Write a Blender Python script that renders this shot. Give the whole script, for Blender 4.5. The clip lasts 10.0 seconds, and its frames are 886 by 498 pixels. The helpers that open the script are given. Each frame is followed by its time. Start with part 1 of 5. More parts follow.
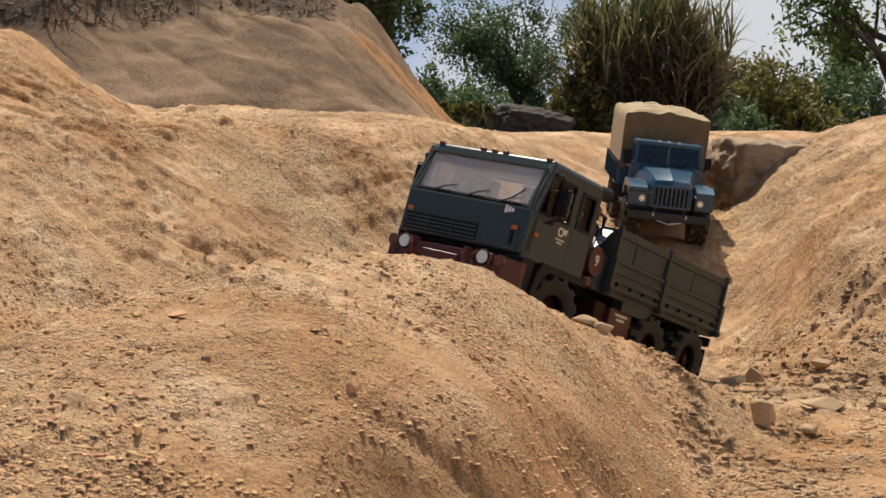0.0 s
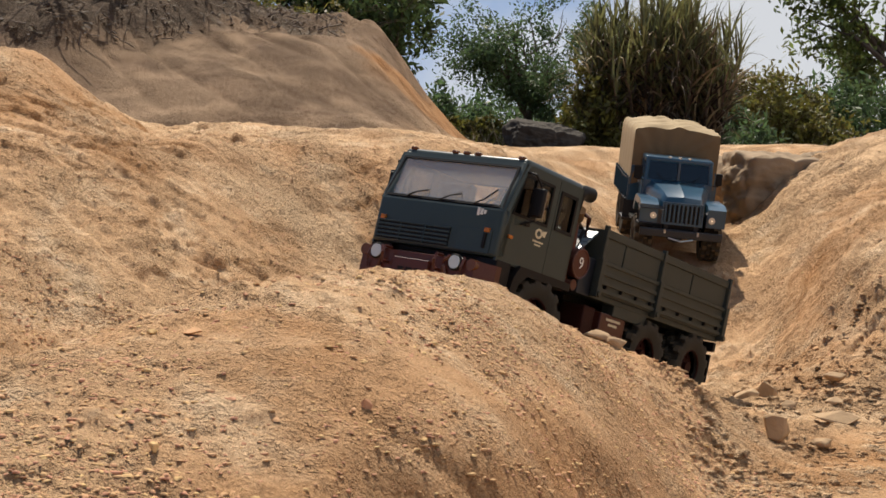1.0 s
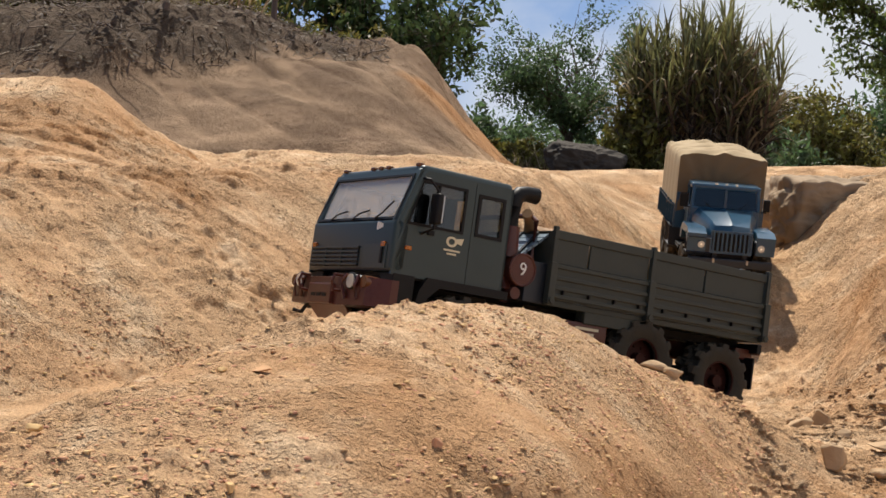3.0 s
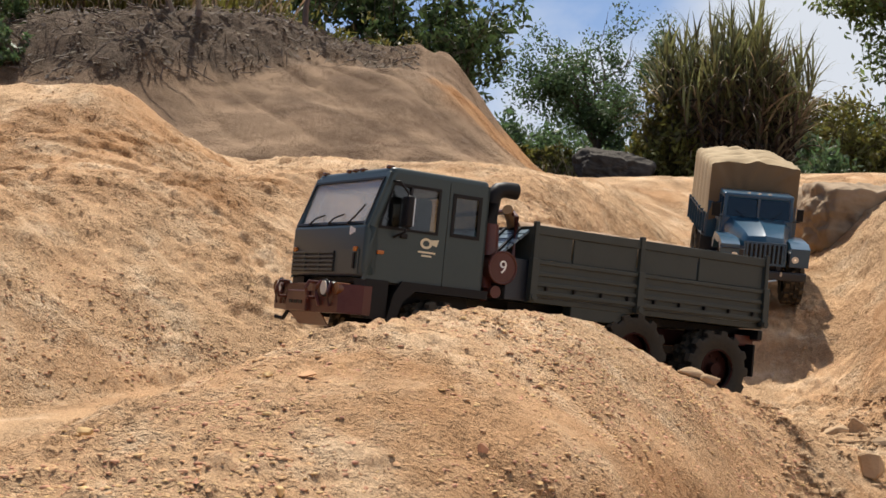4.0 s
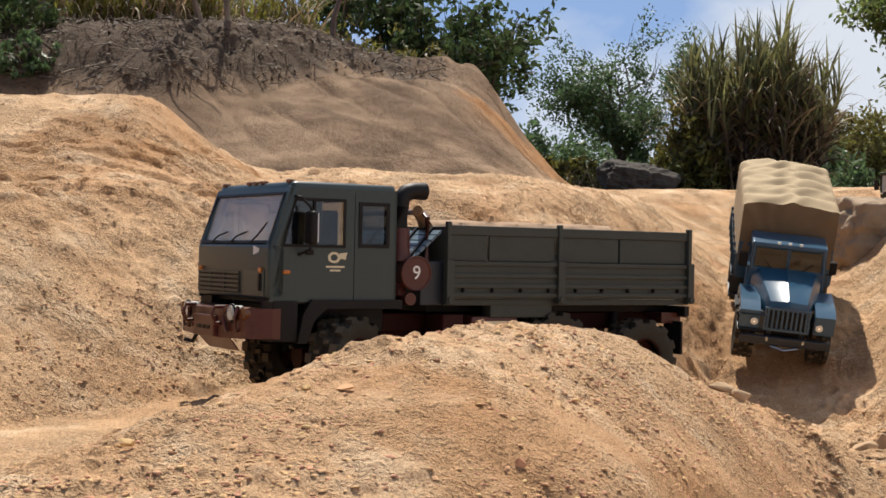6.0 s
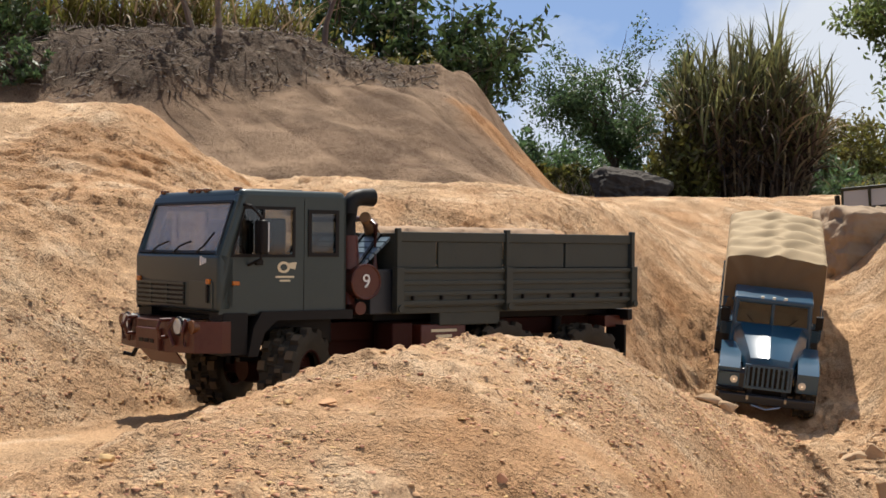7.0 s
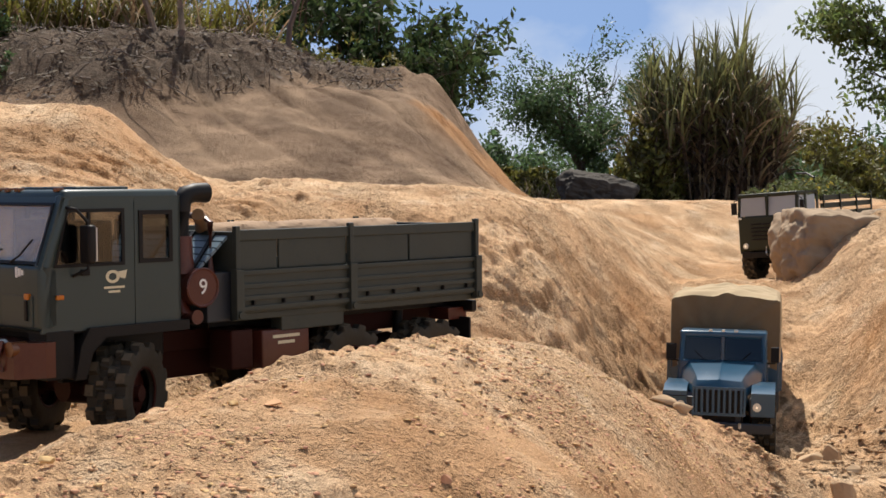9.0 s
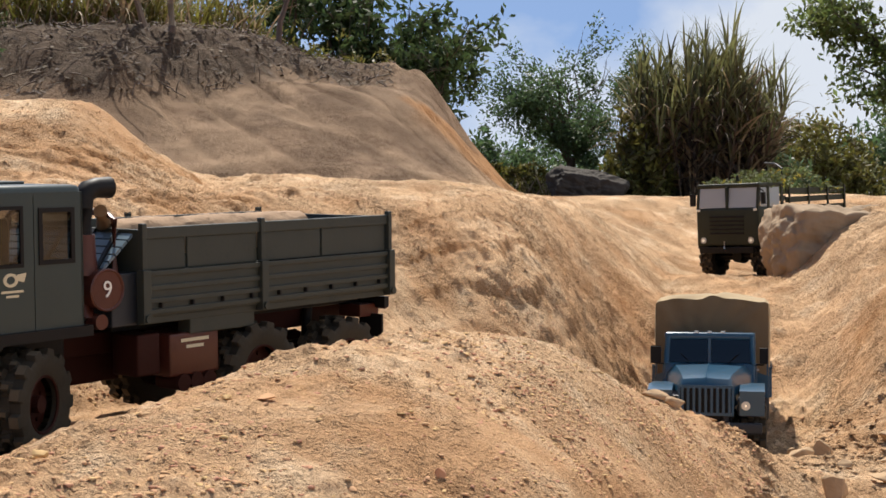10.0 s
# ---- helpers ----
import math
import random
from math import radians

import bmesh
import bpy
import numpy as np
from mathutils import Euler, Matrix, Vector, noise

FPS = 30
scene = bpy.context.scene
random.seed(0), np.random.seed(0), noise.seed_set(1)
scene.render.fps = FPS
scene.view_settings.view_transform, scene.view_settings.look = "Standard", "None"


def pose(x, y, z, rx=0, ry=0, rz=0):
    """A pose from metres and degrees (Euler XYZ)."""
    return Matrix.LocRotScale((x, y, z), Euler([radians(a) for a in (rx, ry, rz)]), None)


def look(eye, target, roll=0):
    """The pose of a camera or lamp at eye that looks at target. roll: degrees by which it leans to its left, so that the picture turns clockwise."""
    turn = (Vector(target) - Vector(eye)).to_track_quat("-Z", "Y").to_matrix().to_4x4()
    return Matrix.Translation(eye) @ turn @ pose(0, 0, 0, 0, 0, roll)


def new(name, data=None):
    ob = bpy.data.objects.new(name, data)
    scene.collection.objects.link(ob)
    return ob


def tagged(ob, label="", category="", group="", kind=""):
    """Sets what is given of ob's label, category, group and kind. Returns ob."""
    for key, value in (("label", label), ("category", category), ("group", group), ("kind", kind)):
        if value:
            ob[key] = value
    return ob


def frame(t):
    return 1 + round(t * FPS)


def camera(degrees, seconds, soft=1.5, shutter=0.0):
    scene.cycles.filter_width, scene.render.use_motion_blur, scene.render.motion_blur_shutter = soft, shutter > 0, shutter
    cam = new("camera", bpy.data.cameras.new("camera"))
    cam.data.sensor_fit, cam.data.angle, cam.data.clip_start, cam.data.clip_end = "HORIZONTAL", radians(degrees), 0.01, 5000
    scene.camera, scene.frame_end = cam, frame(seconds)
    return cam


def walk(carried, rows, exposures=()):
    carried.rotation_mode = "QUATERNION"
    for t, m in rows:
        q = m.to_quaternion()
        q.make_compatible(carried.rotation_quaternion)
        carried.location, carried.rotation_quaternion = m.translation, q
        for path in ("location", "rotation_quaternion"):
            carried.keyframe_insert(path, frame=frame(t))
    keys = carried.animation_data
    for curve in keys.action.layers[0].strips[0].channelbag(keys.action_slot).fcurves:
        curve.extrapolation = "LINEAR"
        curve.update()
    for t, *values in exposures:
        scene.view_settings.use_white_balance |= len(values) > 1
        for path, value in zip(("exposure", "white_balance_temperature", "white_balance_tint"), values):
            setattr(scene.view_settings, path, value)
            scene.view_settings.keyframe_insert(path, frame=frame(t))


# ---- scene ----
# ---- camera: held by hand, panning slowly after the trucks ----
def eye(x, y, z, tilt, turn, lean):
    return pose(x, y, z, 90 + tilt, 0, -turn) @ pose(0, 0, 0, 0, 0, -lean)


cam = camera(34.0, 10.0, soft=1.6)
walk(cam, [
    (0.0, eye(0.0662, 0.0220, 0.2791, -4.124, 3.644, -0.247)),
    (0.5, eye(0.0645, 0.0200, 0.2800, -3.799, 3.454, -0.082)),
    (1.0, eye(0.0630, 0.0181, 0.2802, -3.523, 3.235, 0.106)),
    (1.5, eye(0.0626, 0.0181, 0.2841, -3.296, 2.937, 0.228)),
    (2.0, eye(0.0571, 0.0161, 0.2919, -3.102, 2.615, 0.313)),
    (2.5, eye(0.0467, 0.0154, 0.2957, -2.898, 2.219, 0.362)),
    (4.0, eye(0.0211, 0.0064, 0.2961, -2.441, 0.694, 0.311)),
    (4.5, eye(0.0098, 0.0022, 0.2991, -2.359, 0.297, 0.221)),
    (5.0, eye(-0.0000, -0.0000, 0.3000, -2.272, 0.000, 0.109)),
    (6.5, eye(0.0120, -0.0021, 0.3024, -1.911, -0.170, -0.102)),
    (7.0, eye(0.0170, 0.0008, 0.3080, -1.803, 0.051, -0.150)),
    (7.5, eye(0.0232, 0.0020, 0.3091, -1.722, 0.353, -0.163)),
    (8.0, eye(0.0285, 0.0027, 0.3054, -1.658, 0.688, -0.160)),
    (8.5, eye(0.0376, 0.0037, 0.3061, -1.653, 0.967, -0.181)),
    (9.0, eye(0.0376, 0.0050, 0.3054, -1.673, 1.268, -0.195)),
    (9.5, eye(0.0365, 0.0057, 0.3035, -1.732, 1.498, -0.189)),
    (10.0, eye(0.0340, 0.0059, 0.3027, -1.802, 1.677, -0.180)),
], exposures=[(0.0, 0.18, 6700, 10), (2.5, 0.29, 6500, 10), (5.0, 0.37, 6350, 10), (10.0, 0.39, 6280, 10)])

# ---- daylight: high sun behind the trucks, blue sky with a bank of white cloud ----
SUN = Vector((-0.07, 0.62, 1.0)).normalized()
sun = new("sun", bpy.data.lights.new("sun", "SUN"))
sun.data.energy, sun.data.angle, sun.data.color = 5.0, radians(0.6), (1.0, 0.92, 0.80)
sun.matrix_world = look((0, 0, 8), Vector((0, 0, 8)) - SUN)
sky = bpy.data.worlds.new("sky")
scene.world = sky
sky.use_nodes = True
nt = sky.node_tree
nt.nodes.clear()
air = nt.nodes.new("ShaderNodeTexSky")
air.sky_type, air.sun_disc = "NISHITA", False
air.sun_elevation, air.sun_rotation = math.asin(SUN.z), math.atan2(SUN.x, SUN.y)
air.air_density, air.dust_density, air.ozone_density = 1.0, 0.5, 2.6
where = nt.nodes.new("ShaderNodeTexCoord")
spread = nt.nodes.new("ShaderNodeMapping")
spread.inputs["Scale"].default_value = (1.0, 1.0, 1.6)
spread.inputs["Location"].default_value = (0.42, 0.0, 0.10)
puff = nt.nodes.new("ShaderNodeTexNoise")
puff.inputs["Scale"].default_value, puff.inputs["Detail"].default_value, puff.inputs["Roughness"].default_value = 3.2, 8, 0.52
band = nt.nodes.new("ShaderNodeMapRange")
band.inputs["From Min"].default_value, band.inputs["From Max"].default_value = 0.46, 0.60
cloud = nt.nodes.new("ShaderNodeMix")
cloud.data_type = "RGBA"
cloud.inputs["B"].default_value = (6.6, 6.9, 7.4, 1)
back = nt.nodes.new("ShaderNodeBackground")
back.inputs["Strength"].default_value = 0.086
out = nt.nodes.new("ShaderNodeOutputWorld")
lift = nt.nodes.new("ShaderNodeVectorMath")
lift.operation = "ADD"
lift.inputs[1].default_value = (0, 0, 0.30)
even = nt.nodes.new("ShaderNodeVectorMath")
even.operation = "NORMALIZE"
nt.links.new(where.outputs["Generated"], lift.inputs[0])
nt.links.new(lift.outputs["Vector"], even.inputs[0])
nt.links.new(even.outputs["Vector"], air.inputs["Vector"])
nt.links.new(where.outputs["Generated"], spread.inputs["Vector"])
nt.links.new(spread.outputs["Vector"], puff.inputs["Vector"])
# the bank of cloud stands to the east, clear blue to the west
split = nt.nodes.new("ShaderNodeSeparateXYZ")
east = nt.nodes.new("ShaderNodeMapRange")
east.inputs["From Min"].default_value, east.inputs["From Max"].default_value = 0.02, 0.26
east.inputs["To Min"].default_value, east.inputs["To Max"].default_value = -0.11, 0.10
gather = nt.nodes.new("ShaderNodeMath")
gather.operation = "ADD"
nt.links.new(where.outputs["Generated"], split.inputs["Vector"])
nt.links.new(split.outputs["X"], east.inputs["Value"])
nt.links.new(puff.outputs["Fac"], gather.inputs[0])
nt.links.new(east.outputs["Result"], gather.inputs[1])
nt.links.new(gather.outputs["Value"], band.inputs["Value"])
nt.links.new(band.outputs["Result"], cloud.inputs["Factor"])
nt.links.new(air.outputs["Color"], cloud.inputs["A"])
nt.links.new(cloud.outputs["Result"], back.inputs["Color"])
nt.links.new(back.outputs["Background"], out.inputs["Surface"])


# ---- materials ----
def shader(name, colour, rough=0.6, metal=0.0, vary=0.15, coarse=14.0, fine=120.0, bump=0.15, coat=0.0, dirt=0.0, island=0.0, through_light=0.0, spec=0.5):
    """A surface of one base colour with stains and grain at two scales; dirt mixes in pale dust by patches."""
    m = bpy.data.materials.new(name)
    m.use_nodes = True
    t = m.node_tree
    b = t.nodes["Principled BSDF"]
    b.inputs["Roughness"].default_value, b.inputs["Metallic"].default_value = rough, metal
    b.inputs["Coat Weight"].default_value, b.inputs["Specular IOR Level"].default_value = coat, spec
    co = t.nodes.new("ShaderNodeTexCoord")
    n1, n2 = t.nodes.new("ShaderNodeTexNoise"), t.nodes.new("ShaderNodeTexNoise")
    n1.inputs["Scale"].default_value, n1.inputs["Detail"].default_value = coarse, 5
    n2.inputs["Scale"].default_value, n2.inputs["Detail"].default_value = fine, 4
    for n in (n1, n2):
        t.links.new(co.outputs["Object"], n.inputs["Vector"])
    mix = t.nodes.new("ShaderNodeMix")
    mix.data_type = "RGBA"
    dark = [c * (1 - vary) for c in colour]
    lite = [min(1, c * (1 + vary)) for c in colour]
    mix.inputs["A"].default_value, mix.inputs["B"].default_value = (*dark, 1), (*lite, 1)
    t.links.new(n1.outputs["Fac"], mix.inputs["Factor"])
    last = mix.outputs["Result"]
    if dirt:
        reach = t.nodes.new("ShaderNodeMapRange")
        reach.inputs["From Min"].default_value, reach.inputs["From Max"].default_value = 0.42, 0.75
        reach.inputs["To Max"].default_value = dirt
        add = t.nodes.new("ShaderNodeMath")
        add.operation = "MULTIPLY_ADD"
        add.inputs[1].default_value, add.inputs[2].default_value = 0.5, 0.25
        t.links.new(n2.outputs["Fac"], add.inputs[0])
        avg = t.nodes.new("ShaderNodeMath")
        avg.operation = "MULTIPLY_ADD"
        avg.inputs[1].default_value = 0.6
        t.links.new(n1.outputs["Fac"], avg.inputs[0])
        t.links.new(add.outputs["Value"], avg.inputs[2])
        t.links.new(avg.outputs["Value"], reach.inputs["Value"])
        dust = t.nodes.new("ShaderNodeMix")
        dust.data_type = "RGBA"
        dust.inputs["B"].default_value = (0.46, 0.33, 0.20, 1)
        t.links.new(reach.outputs["Result"], dust.inputs["Factor"])
        t.links.new(last, dust.inputs["A"])
        last = dust.outputs["Result"]
    if island:
        geo = t.nodes.new("ShaderNodeNewGeometry")
        hsv = t.nodes.new("ShaderNodeHueSaturation")
        val = t.nodes.new("ShaderNodeMapRange")
        val.inputs["To Min"].default_value, val.inputs["To Max"].default_value = 1 - island, 1 + island
        hue = t.nodes.new("ShaderNodeMapRange")
        hue.inputs["To Min"].default_value, hue.inputs["To Max"].default_value = 0.47, 0.515
        t.links.new(geo.outputs["Random Per Island"], val.inputs["Value"])
        t.links.new(geo.outputs["Random Per Island"], hue.inputs["Value"])
        t.links.new(val.outputs["Result"], hsv.inputs["Value"])
        t.links.new(hue.outputs["Result"], hsv.inputs["Hue"])
        t.links.new(last, hsv.inputs["Color"])
        last = hsv.outputs["Color"]
    t.links.new(last, b.inputs["Base Color"])
    if bump:
        bp = t.nodes.new("ShaderNodeBump")
        bp.inputs["Strength"].default_value, bp.inputs["Distance"].default_value = bump, 0.002
        t.links.new(n2.outputs["Fac"], bp.inputs["Height"])
        t.links.new(bp.outputs["Normal"], b.inputs["Normal"])
    if through_light:
        tr = t.nodes.new("ShaderNodeBsdfTranslucent")
        t.links.new(last, tr.inputs["Color"])
        ms = t.nodes.new("ShaderNodeMixShader")
        ms.inputs["Fac"].default_value = through_light
        t.links.new(b.outputs["BSDF"], ms.inputs[1])
        t.links.new(tr.outputs["BSDF"], ms.inputs[2])
        t.links.new(ms.outputs["Shader"], t.nodes["Material Output"].inputs["Surface"])
    return m


def glass(name, tint=(0.93, 0.95, 0.95), mirror=0.07, dust=0.0):
    m = bpy.data.materials.new(name)
    m.use_nodes = True
    t = m.node_tree
    t.nodes.remove(t.nodes["Principled BSDF"])
    clear, gloss, mix = (t.nodes.new(k) for k in ("ShaderNodeBsdfTransparent", "ShaderNodeBsdfGlossy", "ShaderNodeMixShader"))
    clear.inputs["Color"].default_value = (*tint, 1)
    gloss.inputs["Roughness"].default_value, mix.inputs["Fac"].default_value = 0.05, mirror
    t.links.new(clear.outputs["BSDF"], mix.inputs[1])
    t.links.new(gloss.outputs["BSDF"], mix.inputs[2])
    last = mix.outputs["Shader"]
    # a pale diffuse film: reflected brightness put into the pane as colour
    if dust:
        film, veil = t.nodes.new("ShaderNodeBsdfDiffuse"), t.nodes.new("ShaderNodeMixShader")
        film.inputs["Color"].default_value, veil.inputs["Fac"].default_value = (0.80, 0.74, 0.68, 1), dust
        t.links.new(last, veil.inputs[1])
        t.links.new(film.outputs["BSDF"], veil.inputs[2])
        last = veil.outputs["Shader"]
    t.links.new(last, t.nodes["Material Output"].inputs["Surface"])
    return m


def glow(name, colour, power):
    m = shader(name, colour, 0.2, vary=0.02, bump=0)
    b = m.node_tree.nodes["Principled BSDF"]
    b.inputs["Emission Color"].default_value, b.inputs["Emission Strength"].default_value = (*colour, 1), power
    return m


def earth():
    """Weathered laterite sand: pale crust, orange cuts, crumbs; the brown and the dark littered earth go by the ground's own 'soil' values."""
    m = bpy.data.materials.new("earth")
    m.use_nodes = True
    t = m.node_tree
    b = t.nodes["Principled BSDF"]
    b.inputs["Roughness"].default_value, b.inputs["Specular IOR Level"].default_value = 0.95, 0.15
    co = t.nodes.new("ShaderNodeTexCoord")

    def noise_at(scale, detail=6, rough=0.6):
        n = t.nodes.new("ShaderNodeTexNoise")
        n.inputs["Scale"].default_value, n.inputs["Detail"].default_value, n.inputs["Roughness"].default_value = scale, detail, rough
        t.links.new(co.outputs["Object"], n.inputs["Vector"])
        return n.outputs["Fac"]

    def blend(fac, a, bb):
        n = t.nodes.new("ShaderNodeMix")
        n.data_type = "RGBA"
        t.links.new(fac, n.inputs["Factor"])
        for key, v in (("A", a), ("B", bb)):
            if isinstance(v, tuple):
                n.inputs[key].default_value = (*v, 1)
            else:
                t.links.new(v, n.inputs[key])
        return n.outputs["Result"]

    def span(fac, lo, hi, to=1.0):
        n = t.nodes.new("ShaderNodeMapRange")
        n.inputs["From Min"].default_value, n.inputs["From Max"].default_value, n.inputs["To Max"].default_value = lo, hi, to
        t.links.new(fac, n.inputs["Value"])
        return n.outputs["Result"]

    def kept(name):
        n = t.nodes.new("ShaderNodeAttribute")
        n.attribute_name = name
        return n.outputs["Fac"]

    big, mid, small, tiny = noise_at(1.7), noise_at(9, 8, 0.65), noise_at(55, 6, 0.7), noise_at(190, 8, 0.75)
    sand = blend(span(big, 0.35, 0.65), (0.50, 0.300, 0.155), (0.61, 0.420, 0.250))
    sand = blend(span(mid, 0.50, 0.70, 0.70), sand, (0.78, 0.605, 0.410))
    sand = blend(span(small, 0.56, 0.76, 0.55), sand, (0.36, 0.192, 0.092))
    fall = t.nodes.new("ShaderNodeMapping")
    fall.vector_type = "TEXTURE"
    fall.inputs["Rotation"].default_value = (0, radians(32), 0)
    fall.inputs["Scale"].default_value = (2.4, 2.4, 0.42)
    t.links.new(co.outputs["Object"], fall.inputs["Vector"])
    wash = t.nodes.new("ShaderNodeTexNoise")
    wash.inputs["Scale"].default_value, wash.inputs["Detail"].default_value = 4.5, 5
    t.links.new(fall.outputs["Vector"], wash.inputs["Vector"])
    brown = blend(span(mid, 0.35, 0.7), (0.150, 0.096, 0.059), (0.225, 0.150, 0.094))
    brown = blend(span(wash.outputs["Fac"], 0.46, 0.60, 0.9), brown, (0.300, 0.205, 0.130))
    dark = blend(span(small, 0.4, 0.65), (0.075, 0.053, 0.036), (0.150, 0.108, 0.075))
    orange = blend(span(mid, 0.35, 0.7), (0.37, 0.180, 0.070), (0.43, 0.250, 0.120))
    colour = blend(kept("brown"), sand, brown)
    colour = blend(kept("orange"), colour, orange)
    colour = blend(kept("litter"), colour, dark)
    # crumbs: light and dark grains of a few millimetres
    speck = t.nodes.new("ShaderNodeMix")
    speck.data_type, speck.blend_type = "RGBA", "MULTIPLY"
    speck.inputs["Factor"].default_value = 1.0
    grains = blend(span(noise_at(330, 6, 0.8), 0.34, 0.66), (0.68, 0.64, 0.61), (1.36, 1.36, 1.36))
    t.links.new(colour, speck.inputs["A"])
    t.links.new(grains, speck.inputs["B"])
    # pits: dark flecks at random, the shade of small hollows painted as colour
    pits = t.nodes.new("ShaderNodeMix")
    pits.data_type, pits.blend_type = "RGBA", "MULTIPLY"
    pits.inputs["Factor"].default_value = 1.0
    t.links.new(speck.outputs["Result"], pits.inputs["A"])
    t.links.new(blend(span(noise_at(115, 6, 0.75), 0.60, 0.74), (1.0, 1.0, 1.0), (0.74, 0.66, 0.58)), pits.inputs["B"])
    t.links.new(pits.outputs["Result"], b.inputs["Base Color"])
    # crumbs stand proud in patches, streaks run down the slope elsewhere
    turn = t.nodes.new("ShaderNodeMapping")
    turn.inputs["Rotation"].default_value = (0, 0, radians(-45))
    turn.inputs["Scale"].default_value = (1.0, 0.14, 0.14)
    t.links.new(co.outputs["Object"], turn.inputs["Vector"])
    streak = t.nodes.new("ShaderNodeTexNoise")
    streak.inputs["Scale"].default_value, streak.inputs["Detail"].default_value, streak.inputs["Roughness"].default_value = 75, 5, 0.65
    t.links.new(turn.outputs["Vector"], streak.inputs["Vector"])

    def sum_of(a, k, c):
        n = t.nodes.new("ShaderNodeMath")
        n.operation = "MULTIPLY_ADD"
        t.links.new(a, n.inputs[0])
        if isinstance(k, float):
            n.inputs[1].default_value = k
        else:
            t.links.new(k, n.inputs[1])
        t.links.new(c, n.inputs[2])
        return n.outputs["Value"]

    patch = span(noise_at(7, 5, 0.6), 0.40, 0.58)
    crumbs = sum_of(span(noise_at(300, 3, 0.5), 0.50, 0.66), 0.5, span(noise_at(130, 4, 0.55), 0.50, 0.66))
    high = sum_of(crumbs, patch, sum_of(streak.outputs["Fac"], 0.7, sum_of(tiny, 0.5, small)))
    bp = t.nodes.new("ShaderNodeBump")
    bp.inputs["Strength"].default_value, bp.inputs["Distance"].default_value = 1.0, 0.0062
    t.links.new(high, bp.inputs["Height"])
    t.links.new(bp.outputs["Normal"], b.inputs["Normal"])
    return m


EARTH = earth()
CLOD = shader("clod", (0.60, 0.375, 0.195), 0.95, vary=0.2, coarse=30, fine=200, bump=0.15, island=0.10, spec=0.1)
STONE = shader("pale_stone", (0.46, 0.315, 0.185), 0.9, vary=0.35, coarse=25, fine=160, bump=0.6, spec=0.2)
GREYROCK = shader("weathered_rock", (0.26, 0.195, 0.135), 0.92, vary=0.7, coarse=7, fine=60, bump=1.0, dirt=0.3, spec=0.2)
BLACKROCK = shader("dark_rock", (0.075, 0.065, 0.055), 0.9, vary=0.4, coarse=3, fine=25, bump=0.8, spec=0.2)
OLIVE = shader("grey_green_paint", (0.0170, 0.0345, 0.0350), 0.36, vary=0.12, coarse=25, fine=260, bump=0.03, dirt=0.02)
OLIVE2 = shader("grey_green_wood_paint", (0.0135, 0.0250, 0.0235), 0.5, vary=0.18, coarse=30, fine=220, bump=0.08, dirt=0.05, spec=0.4)
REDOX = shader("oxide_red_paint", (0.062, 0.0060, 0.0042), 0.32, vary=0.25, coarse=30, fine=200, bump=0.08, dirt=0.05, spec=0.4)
# the same oxide red darkened: shade under the truck put into the colour
REDSHADE = shader("shaded_oxide_red_paint", (0.026, 0.0022, 0.0018), 0.6, vary=0.25, coarse=30, fine=200, bump=0.08, dirt=0.02, spec=0.15)
BLACK = shader("black_plastic", (0.006, 0.006, 0.007), 0.5, vary=0.2, coarse=30, fine=200, bump=0.05, dirt=0.01, spec=0.2)
RUBBER = shader("tyre_rubber", (0.013, 0.014, 0.012), 0.75, vary=0.2, coarse=30, fine=160, bump=0.2, dirt=0.06, spec=0.25)
TREAD = shader("dusty_tread", (0.034, 0.030, 0.023), 0.9, vary=0.35, coarse=40, fine=200, bump=0.3, dirt=0.18, spec=0.2)
STEEL = shader("steel", (0.5, 0.5, 0.5), 0.3, 1.0, vary=0.1, bump=0.02)
# grey tinted blue: skylight on the sloped slats put into the colour
SLATE = shader("sky_tinted_grey_panel", (0.12, 0.17, 0.21), 0.35, vary=0.12, coarse=30, fine=200, bump=0.05)
NAVY = shader("dark_navy_paint", (0.007, 0.013, 0.022), 0.45, vary=0.15, bump=0.05, dirt=0.02)
# windscreen with its bright reflection painted as a pale film
SCREEN = glass("pale_film_windscreen", (0.95, 0.93, 0.90), 0.12, dust=0.24)
SHADED = glass("shaded_glass", (0.50, 0.50, 0.48))
DIM = glass("tinted_glass", (0.25, 0.27, 0.27))
CREAM = shader("cream_print", (0.62, 0.55, 0.38), 0.6, vary=0.05, bump=0)
WHITE = shader("white_print", (0.75, 0.74, 0.70), 0.6, vary=0.05, bump=0)
AMBER = shader("amber_lens", (0.42, 0.13, 0.015), 0.2, vary=0.1, bump=0)
LENS = shader("lamp_glass", (0.72, 0.72, 0.66), 0.12, 0.3, vary=0.1, bump=0.05)
# weak emission at the headlamp centres: a painted glint, no lamp burns
LIT = glow("lamp_glint", (1.0, 0.93, 0.75), 0.2)
BARK = shader("log_bark", (0.34, 0.22, 0.13), 0.9, vary=0.4, coarse=40, fine=140, bump=0.9)
CUT = shader("cut_wood", (0.24, 0.135, 0.06), 0.8, vary=0.15, coarse=60, fine=200, bump=0.2)
BLUE = shader("blue_paint", (0.008, 0.064, 0.122), 0.28, vary=0.10, coarse=20, fine=220, bump=0.03, coat=0.2, dirt=0.03)
# browner canvas for the end walls, their shade deepened in the colour
FLAP = shader("shaded_brown_canvas", (0.15, 0.100, 0.050), 0.9, vary=0.15, coarse=18, fine=300, bump=0.25, dirt=0.1)
CANVAS = shader("khaki_canvas", (0.36, 0.27, 0.15), 0.9, vary=0.12, coarse=18, fine=300, bump=0.25, dirt=0.2)
